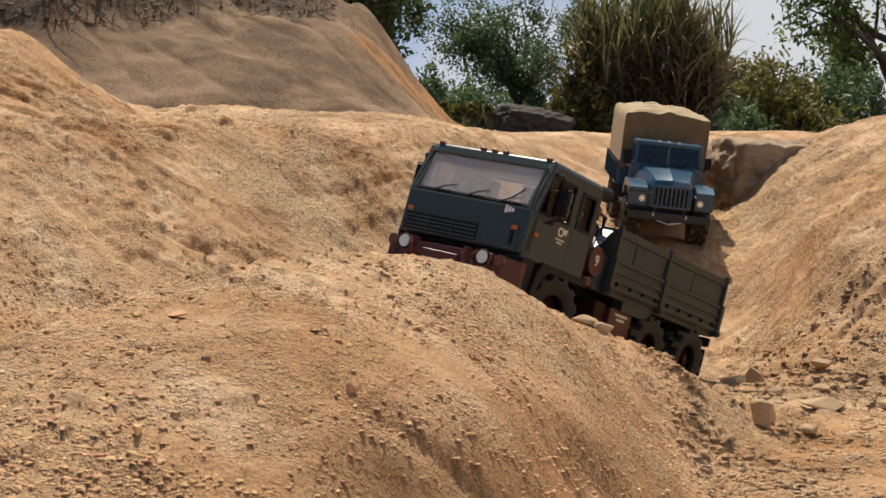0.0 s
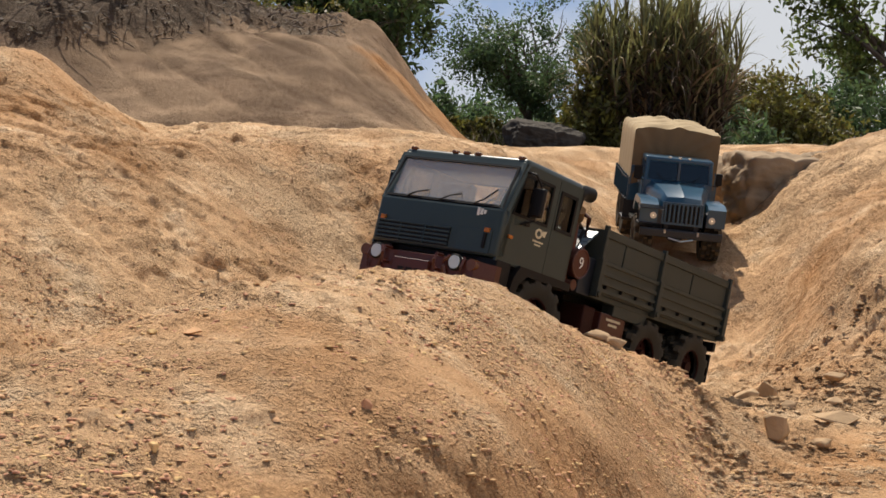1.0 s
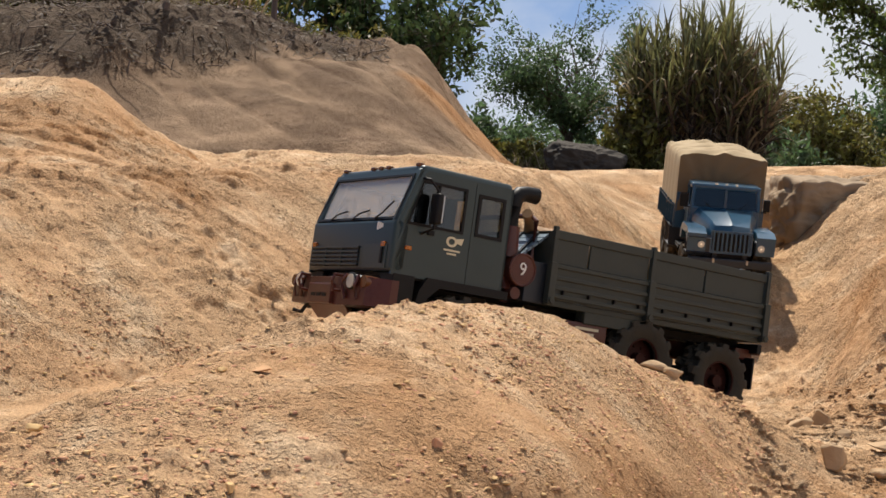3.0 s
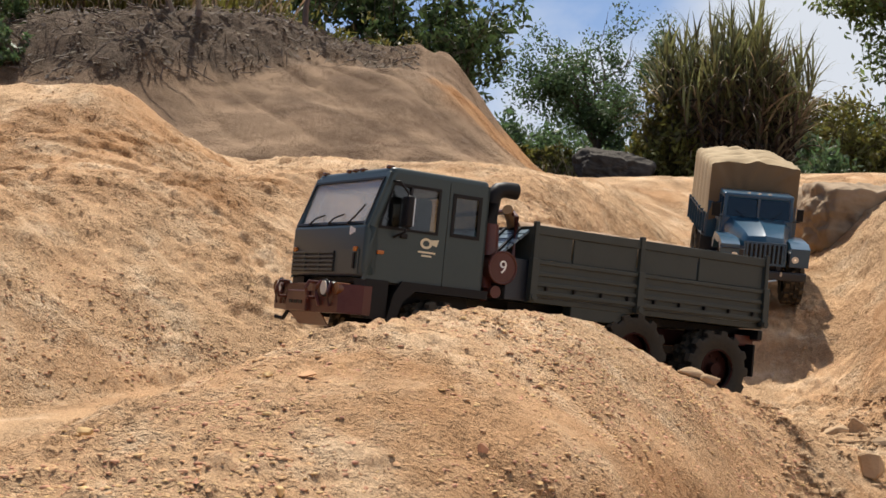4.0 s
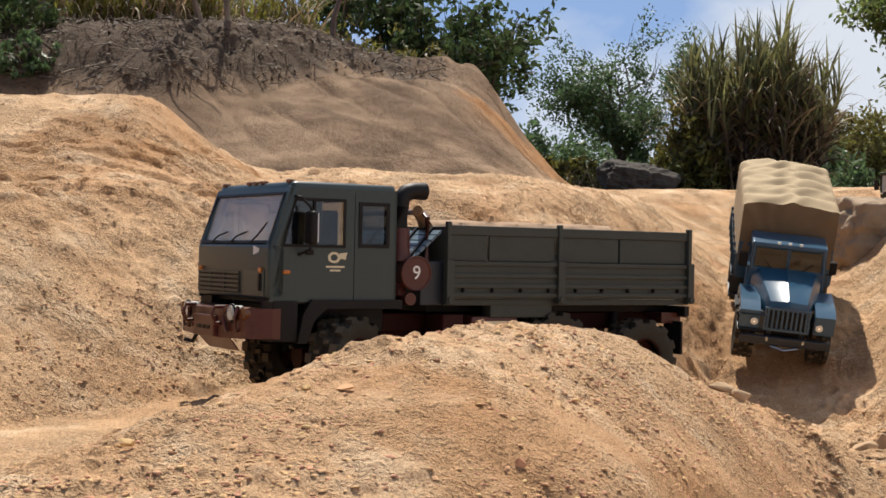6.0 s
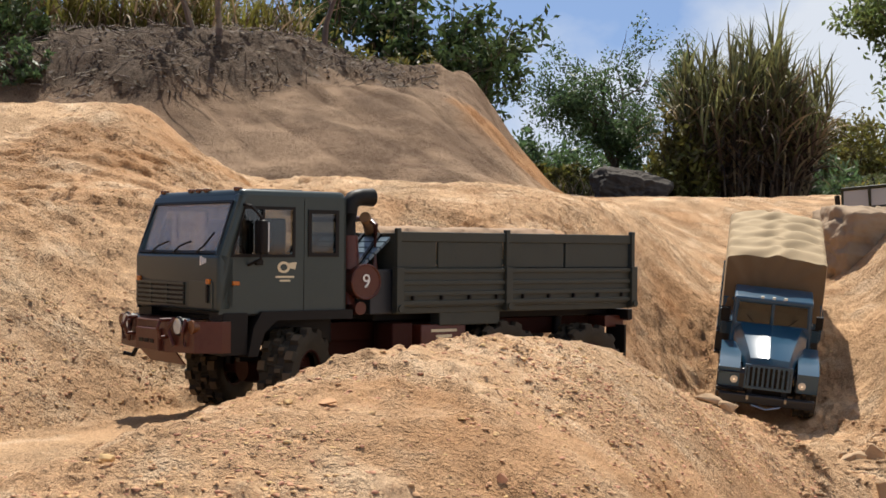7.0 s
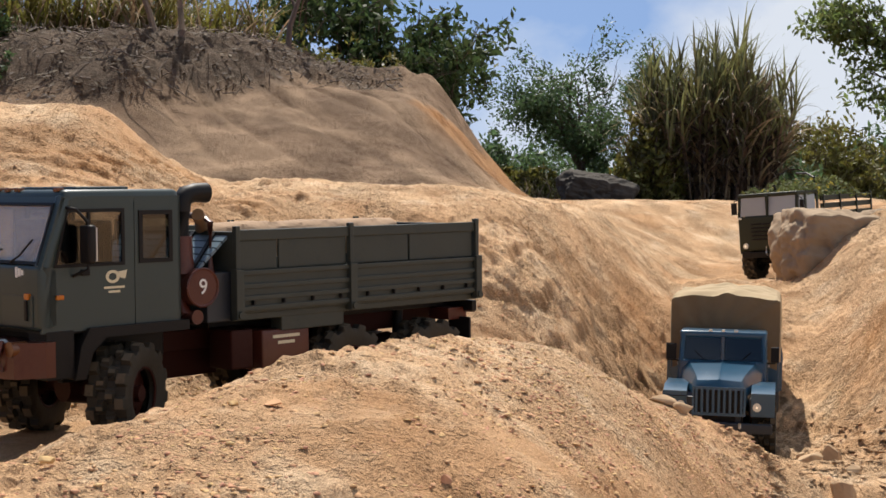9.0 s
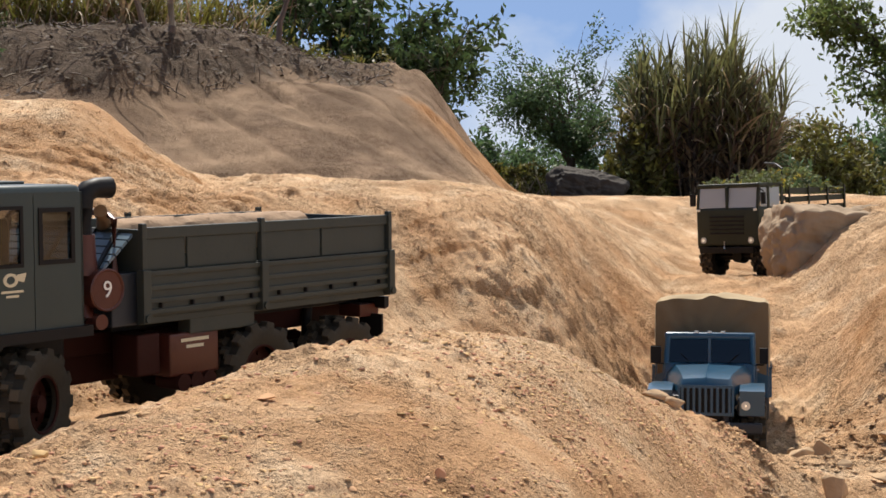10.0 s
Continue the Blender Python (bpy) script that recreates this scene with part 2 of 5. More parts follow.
FOREST = shader("forest_green_paint", (0.017, 0.024, 0.014), 0.5, vary=0.15, coarse=25, fine=200, bump=0.05, dirt=0.03, spec=0.25)
# opaque pale panes: the bright sky's reflection put into the base colour
PALE = shader("sky_pale_window", (0.40, 0.41, 0.40), 0.12, vary=0.08, coarse=12, fine=60, bump=0)
CAMO = shader("camouflage_leaves", (0.13, 0.15, 0.05), 0.8, vary=0.4, coarse=40, fine=120, bump=0, island=0.5, through_light=0.3)
YELLOWED = shader("yellowed_leaves", (0.42, 0.34, 0.06), 0.8, vary=0.3, coarse=40, fine=120, bump=0, island=0.4, through_light=0.3)
WOOD = shader("tree_bark", (0.10, 0.075, 0.055), 0.9, vary=0.35, coarse=12, fine=60, bump=0.6)
LEAF = shader("tree_leaves", (0.085, 0.135, 0.055), 0.5, vary=0.3, coarse=2.0, fine=20, bump=0, island=0.45, through_light=0.5)
SPRING = shader("bright_tree_leaves", (0.155, 0.200, 0.060), 0.5, vary=0.3, coarse=2.0, fine=20, bump=0, island=0.5, through_light=0.5)
LEAF2 = shader("glossy_leaves", (0.060, 0.090, 0.032), 0.6, spec=0.2, vary=0.3, coarse=2.0, fine=20, bump=0, island=0.5, through_light=0.4)
SHRUB = shader("shrub_leaves", (0.150, 0.140, 0.032), 0.6, vary=0.35, coarse=2.5, fine=20, bump=0, island=0.5, through_light=0.4)
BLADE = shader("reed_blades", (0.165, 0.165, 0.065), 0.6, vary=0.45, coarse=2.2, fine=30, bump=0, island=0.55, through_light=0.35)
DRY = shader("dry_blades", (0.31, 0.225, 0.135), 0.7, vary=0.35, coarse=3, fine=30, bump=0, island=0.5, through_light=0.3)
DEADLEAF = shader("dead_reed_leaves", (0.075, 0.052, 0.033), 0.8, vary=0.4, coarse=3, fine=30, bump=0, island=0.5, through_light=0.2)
LITTER = shader("fallen_leaves", (0.105, 0.076, 0.050), 0.85, vary=0.4, coarse=20, fine=90, bump=0.1, island=0.55)
TWIG = shader("dead_twigs", (0.16, 0.125, 0.095), 0.9, vary=0.3, coarse=30, fine=90, bump=0.2, island=0.4)


# ---- the ground: one sheet, shaped from the track, the ridge of the near mound, banks and hill ----
def ease(a, b, v):
    u = np.clip((v - a) / (b - a), 0, 1)
    return u * u * (3 - 2 * u)


def lattice(ix, iy, seed):
    h = (ix * 374761393 + iy * 668265263 + seed * 1442695041) & 0xFFFFFFFF
    h = ((h ^ (h >> 13)) * 1274126177) & 0xFFFFFFFF
    return ((h ^ (h >> 16)) & 0xFFFF) / 65535.0


def grain(x, y, size, seed=0):
    """Value noise, -1 to 1, with lumps of that size."""
    u, v = x / size, y / size
    ix, iy = np.floor(u).astype(np.int64), np.floor(v).astype(np.int64)
    a, b = u - ix, v - iy
    a, b = a * a * (3 - 2 * a), b * b * (3 - 2 * b)
    lo = lattice(ix, iy, seed) * (1 - a) + lattice(ix + 1, iy, seed) * a
    hi = lattice(ix, iy + 1, seed) * (1 - a) + lattice(ix + 1, iy + 1, seed) * a
    return (lo * (1 - b) + hi * b) * 2 - 1


def along(x, y, nodes, soft=0.07):
    """Signed distance to a line (left of its way is positive) and the values carried by its nodes, blended round the nearest place."""
    best, sign, runs = np.full(x.shape, 1e9), np.ones(x.shape), []
    for p, q in zip(nodes, nodes[1:]):
        dx, dy = q[0] - p[0], q[1] - p[1]
        u = np.clip(((x - p[0]) * dx + (y - p[1]) * dy) / (dx * dx + dy * dy), 0, 1)
        d = np.hypot(x - p[0] - u * dx, y - p[1] - u * dy)
        near = d < best
        best = np.where(near, d, best)
        sign = np.where(near, np.where(dx * (y - p[1]) - dy * (x - p[0]) >= 0, 1, -1), sign)
        runs.append((d, u, p, q))
    total = np.zeros(x.shape)
    vals = [np.zeros(x.shape) for _ in nodes[0][2:]]
    for d, u, p, q in runs:
        w = np.exp(-np.clip((d - best) / (soft + 0.25 * best), 0, 30))
        total += w
        for k in range(len(vals)):
            vals[k] += w * (p[k + 2] * (1 - u) + q[k + 2] * u)
    return best * sign, [v / total for v in vals]


# x, y, floor height, half width, run of the slope on the near/right side, run on the plateau side
TRACK = [(-1.6, 0.5, 0.02, .16, .36, .55), (-0.80, 1.24, 0.015, .15, .42, .55), (-0.47, 1.69, 0.016, .12, .42, .42), (-0.275, 1.965, 0.020, .12, .42, .40),
         (-0.10, 2.14, 0.017, .13, .40, .46), (0.09, 2.25, 0.014, .14, .36, .88), (0.28, 2.43, -0.044, .13, .29, .95),
         (0.47, 2.64, -0.140, .14, .23, .75), (0.61, 2.84, -0.19, .14, .30, .42), (0.69, 3.06, -0.20, .14, .40, .38),
         (0.75, 3.25, -0.210, .14, .30, .38), (0.79, 3.43, -0.160, .14, .28, .50), (0.84, 3.60, -0.024, .14, .26, .46), (0.88, 3.80, 0.035, .12, .24, .28),
         (0.95, 4.30, 0.09, .13, .19, .28), (1.12, 4.95, 0.075, .18, .25, .7), (1.45, 5.55, 0.10, .20, .4, .8), (2.1, 5.88, 0.15, .25, .4, .9), (4.5, 6.8, 0.35, .4, .6, 1.5)]
# x, y, crest height, run of the fall towards the near side
RIDGE = [(-1.3, 0.2, 0.10, .9), (-0.60, 0.78, 0.10, .85), (-0.32, 1.10, 0.103, .80), (-0.06, 1.42, 0.148, .90), (0.10, 1.72, 0.154, .66), (0.24, 1.90, 0.112, .34),
         (0.37, 2.06, 0.062, .26), (0.47, 2.18, -0.020, .24), (0.62, 2.38, -0.15, .26)]


def plateau(x, y):
    z = 0.315 + 0.05 * ease(3.1, 3.9, y) * (1 - ease(0.0, 0.6, x)) + 0.02 * ease(4.8, 6, y) + 0.02 * ease(6.8, 11.5, y)
    z = z + 0.205 * (1 - ease(-0.82, -0.43, x + 0.04 * grain(x, y, 0.2, 12))) * np.exp(-((y - 3.62) / 0.40) ** 2)
    z = z - 0.06 * np.exp(-(((x - 0.62) / 0.22) ** 2 + ((y - 3.75) / 0.35) ** 2))
    side = (1 - ease(-0.02, 0.50, x - 0.12 * (y - 5.4) + 0.05 * grain(x, y, 0.35, 5))) * (1 - ease(6.3, 7.6, y))
    # the brown hill: a dip behind the sand's edge, then one long slope up to the crest
    s = y + 0.10 * x + 0.04 * grain(x, y, 0.3, 13)
    u = np.clip((s - 4.08) / (1.30 + 0.50 * np.clip(x, -1.1, 0)), 0, 1)
    low = 0.355 * (0.35 * u * u * (3 - 2 * u) + 0.65 * u) - 0.030 * np.exp(-((s - 4.10) / 0.10) ** 2)
    crag = 1 - ease(0.05, 0.24, x - 0.10 * (y - 5.4) + 0.05 * grain(x, y, 0.18, 6))
    tall = 0.195 * (1 - 0.30 * ease(-0.75, -0.02, x))
    upper = tall * ease(0.0, 0.62, y - 4.70 - 0.92 * ease(-0.95, -0.05, x) + 0.05 * grain(x, y, 0.3, 9))
    return z + low * side + upper * crag * side


def basin(x, y):
    """The gully bottom and the long sand bank that climbs from it to the right."""
    wob = 0.05 * grain(x, y, 0.4, 3)
    bank = np.clip(0.53 * (x - 0.80 + wob) + 0.076 * (np.minimum(y, 4.2) - 2.65), 0, None)
    bank = np.where(bank > 0.45, 0.45 + 0.105 * np.tanh((bank - 0.45) / 0.105), bank)
    foot = ease(0, 0.62, y + 0.12 * (x - 0.8) - 2.58 + wob)
    return -0.165 - 0.03 * ease(2.5, 3.2, y) * (1 - foot) + bank * foot - 0.12 * np.clip(y - 4.25, 0, 0.6) * foot


def land(x, y, fine=True):
    x, y = np.asarray(x, float), np.asarray(y, float)
    wx, wy = x + 0.030 * grain(x, y, 0.30, 21), y + 0.030 * grain(x, y, 0.30, 22)
    d, (floor, half, run_near, run_far) = along(wx, wy, TRACK)
    r, (crest, fall) = along(wx, wy, RIDGE)
    near = np.where(r < 0, crest + (basin(x, y) - crest) * ease(0, 1, -r / fall), crest)
    lip = ease(0.26, 0.44, -r + 0.03 * grain(x, y, 0.10, 71)) * (1 - ease(1.5, 1.75, y))
    near = near - 0.080 * lip
    beyond = ease(2.36, 2.62, y + 0.3 * (x - 0.6))
    near = near * (1 - beyond) + basin(x, y) * beyond
    far = plateau(x, y)
    # seen from the far end the track's left is the near side
    u_near = ease(0, 1, (-d - half) / run_near)
    u = np.clip((d - half) / run_far, 0, 1)
    u_far = 0.45 * u * u * (3 - 2 * u) + 0.55 * u * (2 - u)
    z = np.where(d < 0, floor + (near - floor) * u_near, floor + (far - floor) * u_far)
    away = ease(14, 60, np.hypot(x, y - 3))
    z = z * (1 - away) + 0.36 * away
    open_land = 1 - 0.85 * ease(0, 0.06, half + 0.03 - np.abs(d))
    z = z + open_land * (0.010 * grain(x, y, 0.22, 1) + 0.0035 * grain(x, y, 0.09, 2))
    z = z + ease(4.0, 5.0, y) * (0.024 * grain(x, y, 0.55, 61) + 0.006 * grain(x + y, y, 0.16, 62) - 0.020 * (1 - np.abs(grain(0.83 * x + 0.55 * y, 0.2 * (x - y), 0.16, 70))) ** 4)
    # washed-out grooves down the slopes
    side = ease(0.02, 0.14, np.abs(d) - half) * (1 - ease(3.9, 4.3, y))
    s = 0.707 * (x + y)
    flute = 0.0090 * (1 - np.abs(grain(s + 0.25 * d, d * 0.30, 0.085, 63))) ** 4 + 0.0060 * (1 - np.abs(grain(s + 0.3 * d, d * 0.22, 0.032, 64))) ** 3
    z = z - flute * side * np.where(d > 0, 0.55 + 0.45 * grain(x, y, 0.35, 65), 0.0)
    w = 0.55 * x + 0.83 * y
    rill = 0.0120 * (1 - np.abs(grain(w + 0.3 * r, r * 0.25, 0.14, 66))) ** 5 + 0.0016 * (1 - np.abs(grain(w + 0.2 * r, r * 0.22, 0.035, 67))) ** 3
    z = z - rill * ease(0.08, 0.30, -r) * (1 - beyond) * ease(-0.15, 0.15, x)
    # runnels down the sand bank
    q = y - 0.35 * x
    bank_side = ease(0.0, 0.12, -d - half) * beyond * (1 - ease(4.3, 4.7, y))
    z = z - bank_side * (0.014 * (1 - np.abs(grain(q, x * 0.22, 0.15, 93))) ** 4 + 0.007 * (1 - np.abs(grain(q + 0.1 * x, x * 0.3, 0.05, 94))) ** 3)
    # broken plates of crust that run aslant down the slope behind the track
    c = s + 0.55 * d
    plates = grain(c, d * 0.55, 0.085, 91) + 0.7 * grain(c, d * 0.7, 0.028, 92)
    hard = side * (d > 0) * (1 - 0.8 * ease(-0.10, 0.20, x)) * ease(-0.35, 0.25, grain(x, y, 0.40, 95))
    z = z + hard * (0.0065 * np.tanh(4 * plates) + 0.0045 * np.tanh(5 * (grain(c, d * 0.7, 0.026, 96) + 0.5 * grain(x, y, 0.012, 97))))
    # rubble and roots' hummocks on the littered crest
    scree = ease(0.0, 0.2, y - 4.70 - 0.92 * ease(-0.95, -0.05, x)) * (1 - ease(6.2, 6.8, y)) * (1 - ease(0.0, 0.2, x))
    z = z + scree * (0.030 * np.abs(grain(x, y, 0.13, 98)) + 0.016 * np.abs(grain(x, y, 0.045, 99)))
    # ledges in the cut bank above the gully
    bank = np.exp(-(((x - 0.30) / 0.34) ** 2 + ((y - 3.12) / 0.40) ** 2)) * side
    k = (z + 0.030 * grain(x, y, 0.16, 68)) / 0.075
    z = z + bank * 0.075 * 0.16 * (np.floor(k) + ease(0.38, 0.62, k - np.floor(k)) - k)
    k = (z + 0.020 * grain(x, y, 0.10, 69)) / 0.040
    shelf = np.clip(np.exp(-(((x + 0.35) / 0.40) ** 2 + ((y - 2.45) / 0.30) ** 2)), 0, 1) * side * (d > 0)
    z = z + shelf * 0.040 * 0.14 * (np.floor(k) + ease(0.35, 0.65, k - np.floor(k)) - k)
    if fine:
        u, v = 0.8 * x - 0.6 * y, 0.6 * x + 0.8 * y
        rough = 0.45 + 0.55 * ease(-0.5, 0.4, grain(u, v, 0.30, 7))
        crust = np.clip(grain(u, v, 0.040, 3) - 0.10, 0, 1) * 0.0110 + np.clip(grain(u, v, 0.019, 4) - 0.05, 0, 1) * 0.0100
        crust = crust + 0.0030 * grain(u, v, 0.0115, 5) - 0.0060 * np.clip(grain(u, v, 0.028, 6) - 0.35, 0, 1)
        flake = 0.0030 * np.tanh(7 * (grain(u, v, 0.060, 81) + 0.7 * grain(u, v, 0.018, 82) - 0.1)) + 0.0024 * np.tanh(7 * (grain(u, v, 0.024, 83) + 0.6 * grain(u, v, 0.009, 84) - 0.15))
        crust = crust * 0.52 + flake * 0.85
        crust = crust + 0.0050 * np.clip(grain(u, v, 0.026, 89) + 0.6 * grain(u, v, 0.011, 90) - 0.15, 0, 1) * (1 - ease(2.0, 2.4, y))
        grit = np.clip(grain(u, v, 0.0125, 85) + 0.5 * grain(u, v, 0.0075, 86) - 0.20, 0, 1)
        crust = crust + 0.0042 * grit * (1 - 0.85 * ease(0.12, 0.34, -r) * ease(-0.1, 0.2, x)) * ease(-0.25, 0.25, grain(u, v, 0.11, 87) + 0.5 * grain(u, v, 0.04, 88))
        flank = ease(0.10, 0.32, -r) * ease(-0.10, 0.20, x) * (1 - beyond)
        z = z + (0.85 + 0.35 * ease(2.0, 2.3, y)) * (1 - 0.72 * flank) * rough * crust * (1 - 0.5 * ease(0, 0.08, half - np.abs(d))) * (1 + 0.25 * ease(2.2, 3.0, y)) * (1 - 0.55 * ease(0.30, 0.75, d)) * (1 - 0.65 * ease(4.0, 4.8, y))
        ruts = np.exp(-((np.abs(d) - 0.10) / 0.03) ** 2)
        z = z - 0.004 * ruts * (1 + 0.4 * grain(x, y, 0.05, 8))
    return z


def floor_at(x, y):
    return float(land(np.array([x]), np.array([y]), False)[0])


def spaced(lo, hi, step, reach, grow):
    """Even steps from lo to hi, then ever wider ones out to the reach on both sides."""
    mid = list(np.arange(lo, hi + step / 2, step))
    out, s = [], step
    while (out[-1] if out else 0) < reach:
        s *= grow
        out.append((out[-1] if out else 0) + s)
    return np.array([lo - o for o in reversed(out)] + mid + [mid[-1] + o for o in out])


def build_ground():
    xs = spaced(-0.74, 1.35, 0.0040, 900, 1.08)
    near = list(np.arange(0.92, 2.1, 0.0040)) + list(np.arange(2.1, 3.4, 0.0055)) + list(np.arange(3.4, 4.3, 0.0080)) + list(np.arange(4.3, 6.6, 0.0150))
    s, far, v = 0.016, [], near[-1]
    while v < 1500:
        s *= 1.09
        v += s
        far.append(v)
    s, front, v = 0.0050, [], near[0]
    while v > -900:
        s *= 1.12
        v -= s
        front.append(v)
    ys = np.array(front[::-1] + near + far)
    gx, gy = np.meshgrid(xs, ys)
    z = land(gx, gy)
    verts = np.stack([gx, gy, z], -1).reshape(-1, 3)
    nx, ny = len(xs), len(ys)
    i = np.arange(nx - 1)[None, :] + nx * np.arange(ny - 1)[:, None]
    quads = np.stack([i, i + 1, i + nx + 1, i + nx], -1).reshape(-1, 4)
    me = bpy.data.meshes.new("ground")
    me.vertices.add(len(verts))
    me.vertices.foreach_set("co", verts.astype(np.float32).ravel())
    me.loops.add(quads.size)
    me.loops.foreach_set("vertex_index", quads.astype(np.int32).ravel())
    me.polygons.add(len(quads))
    me.polygons.foreach_set("loop_start", np.arange(0, quads.size, 4, dtype=np.int32))
    me.update(calc_edges=True)
    me.polygons.foreach_set("use_smooth", np.ones(len(quads), bool))
    x, y = verts[:, 0], verts[:, 1]
    wob = 0.10 * grain(x, y, 0.25, 31) + 0.05 * grain(x, y, 0.07, 32)
    hill = ease(4.02, 4.12, y + 0.10 * x + 0.5 * wob) * (1 - ease(0.30, 0.60, x - 0.22 * (y - 5.4)))
    upper = ease(0.0, 0.22, y - 4.70 - 0.92 * ease(-0.95, -0.05, x) + wob) * (1 - ease(-0.30, 0.05, x + wob))
    slant = ease(0.10, 0.20, x - 0.22 * (y - 5.4) + 0.6 * wob) * (1 - ease(0.42, 0.62, x - 0.22 * (y - 5.4))) * ease(4.9, 5.3, y)
    gz, gy2 = np.gradient(land(gx, gy, False), ys, xs)
    steep = np.hypot(gz, gy2).ravel()
    cut = np.maximum(0.55 * ease(0.75, 1.6, steep + 0.3 * wob) * (y < 4.2), 0) + ease(0.2, 0.75, grain(x, y, 0.33, 41) + 0.4 * grain(x, y, 0.1, 42)) * 0.55
    away = ease(7.5, 9.5, y) * 0.8
    flank, _ = along(x, y, RIDGE)
    cut = np.maximum(cut, (0.50 + 0.5 * grain(x, y, 0.2, 43)) * ease(0.05, 0.35, -flank) * (1 - ease(2.2, 2.6, y)))
    for name, v in (("brown", np.clip(hill * 0.97 + 0.2 * wob, 0, 1)), ("orange", np.clip(np.maximum(cut * (1 - hill), slant), 0, 1)), ("litter", np.clip(np.maximum(upper, away), 0, 1))):
        me.attributes.new(name, "FLOAT", "POINT").data.foreach_set("value", v.astype(np.float32))
    me.materials.append(EARTH)
    ob = new("ground", me)
    return tagged(ob, "bare ochre sandy ground with mound, gully, banks and hill", "ground", kind="structure")


build_ground()


# ---- building blocks ----
def part(name, bm, material, parent, label="", smooth=False):
    me = bpy.data.meshes.new(name)
    bmesh.ops.recalc_face_normals(bm, faces=bm.faces)
    bm.to_mesh(me)
    bm.free()
    me.materials.append(material)
    if smooth:
        me.polygons.foreach_set("use_smooth", [True] * len(me.polygons))
        me.set_sharp_from_angle(angle=radians(38))
    ob = new(name, me)
    ob.parent = parent
    return tagged(ob, label)


def thing(name, label, category, group="", kind=""):
    return tagged(new(name), label, category, group, kind)


def box(bm, x0, x1, y0, y1, z0, z1, bevel=0.0015):
    made = bmesh.ops.create_cube(bm, size=1)["verts"]
    for v in made:
        v.co = Vector((x0 + (v.co.x + 0.5) * (x1 - x0), y0 + (v.co.y + 0.5) * (y1 - y0), z0 + (v.co.z + 0.5) * (z1 - z0)))
    if bevel:
        edges = list({e for v in made for e in v.link_edges})
        bmesh.ops.bevel(bm, geom=edges, offset=min(bevel, 0.3 * min(abs(x1 - x0), abs(y1 - y0), abs(z1 - z0))), segments=2, affect="EDGES", profile=0.7)
    return bm


def boxed(*a, **k):
    return box(bmesh.new(), *a, **k)


def rod(bm, a, b, r, r2=None, seg=12):
    a, b = Vector(a), Vector(b)
    m = Matrix.Translation((a + b) / 2) @ (b - a).to_track_quat("Z", "Y").to_matrix().to_4x4()
    bmesh.ops.create_cone(bm, cap_ends=True, segments=seg, radius1=r, radius2=r if r2 is None else r2, depth=(b - a).length, matrix=m)
    return bm


def rodded(*a, **k):
    return rod(bmesh.new(), *a, **k)


def pipe(bm, points, r, seg=10):
    """A bent round bar through the points; r one radius or one for each point."""
    pts = [Vector(p) for p in points]
    rs = r if isinstance(r, (list, tuple)) else [r] * len(pts)
    rings = []
    for i, p in enumerate(pts):
        d = (pts[min(i + 1, len(pts) - 1)] - pts[max(i - 1, 0)]).normalized()
        q = d.to_track_quat("Z", "Y")
        rings.append([bm.verts.new(p + q @ Vector((rs[i] * math.cos(6.2832 * k / seg), rs[i] * math.sin(6.2832 * k / seg), 0))) for k in range(seg)])
    for a, b in zip(rings, rings[1:]):
        for k in range(seg):
            bm.faces.new((a[k], a[(k + 1) % seg], b[(k + 1) % seg], b[k]))
    bm.faces.new(rings[0][::-1])
    bm.faces.new(rings[-1])
    return bm


def piped(*a, **k):
    return pipe(bmesh.new(), *a, **k)


def slab(bm, outline, push):
    """A flat outline of 3D points given thickness by the push."""
    push = Vector(push)
    lo = [bm.verts.new(Vector(p)) for p in outline]
    hi = [bm.verts.new(Vector(p) + push) for p in outline]
    n = len(lo)
    bm.faces.new(lo)
    bm.faces.new(hi[::-1])
    for k in range(n):
        bm.faces.new((lo[k], lo[(k + 1) % n], hi[(k + 1) % n], hi[k]))
    return bm


def slabbed(*a):
    return slab(bmesh.new(), *a)


def framed(outer, inner, push):
    """A panel with an opening through it: both outlines have as many corners."""
    bm = bmesh.new()
    push = Vector(push)
    rows = [[bm.verts.new(Vector(p) + d) for p in line] for d in (Vector(), push) for line in (outer, inner)]
    n = len(outer)
    for k in range(n):
        j = (k + 1) % n
        o, i, o2, i2 = rows
        for f in ((o[k], o[j], i[j], i[k]), (o2[k], i2[k], i2[j], o2[j]), (o[k], o2[k], o2[j], o[j]), (i[k], i[j], i2[j], i2[k])):
            bm.faces.new(f)
    return bm


def soften(bm, width=0.003, seg=3):
    edges = [e for e in bm.edges if len(e.link_faces) == 2 and e.calc_face_angle(0) > 0.5]
    bmesh.ops.bevel(bm, geom=edges, offset=width, segments=seg, affect="EDGES", profile=0.6)
    return bm


def letter(text, size, m, material, parent, name="number"):
    cu = bpy.data.curves.new(name, "FONT")
    cu.body, cu.size, cu.extrude, cu.align_x, cu.align_y = text, size, 0.0004, "CENTER", "CENTER"
    ob = bpy.data.objects.new(name, cu)
    scene.collection.objects.link(ob)
    me = bpy.data.meshes.new_from_object(ob.evaluated_get(bpy.context.evaluated_depsgraph_get()))
    bpy.data.objects.remove(ob)
    me.transform(m)
    me.materials.clear()
    me.materials.append(material)
    made = new(name, me)
    made.parent = parent
    return made


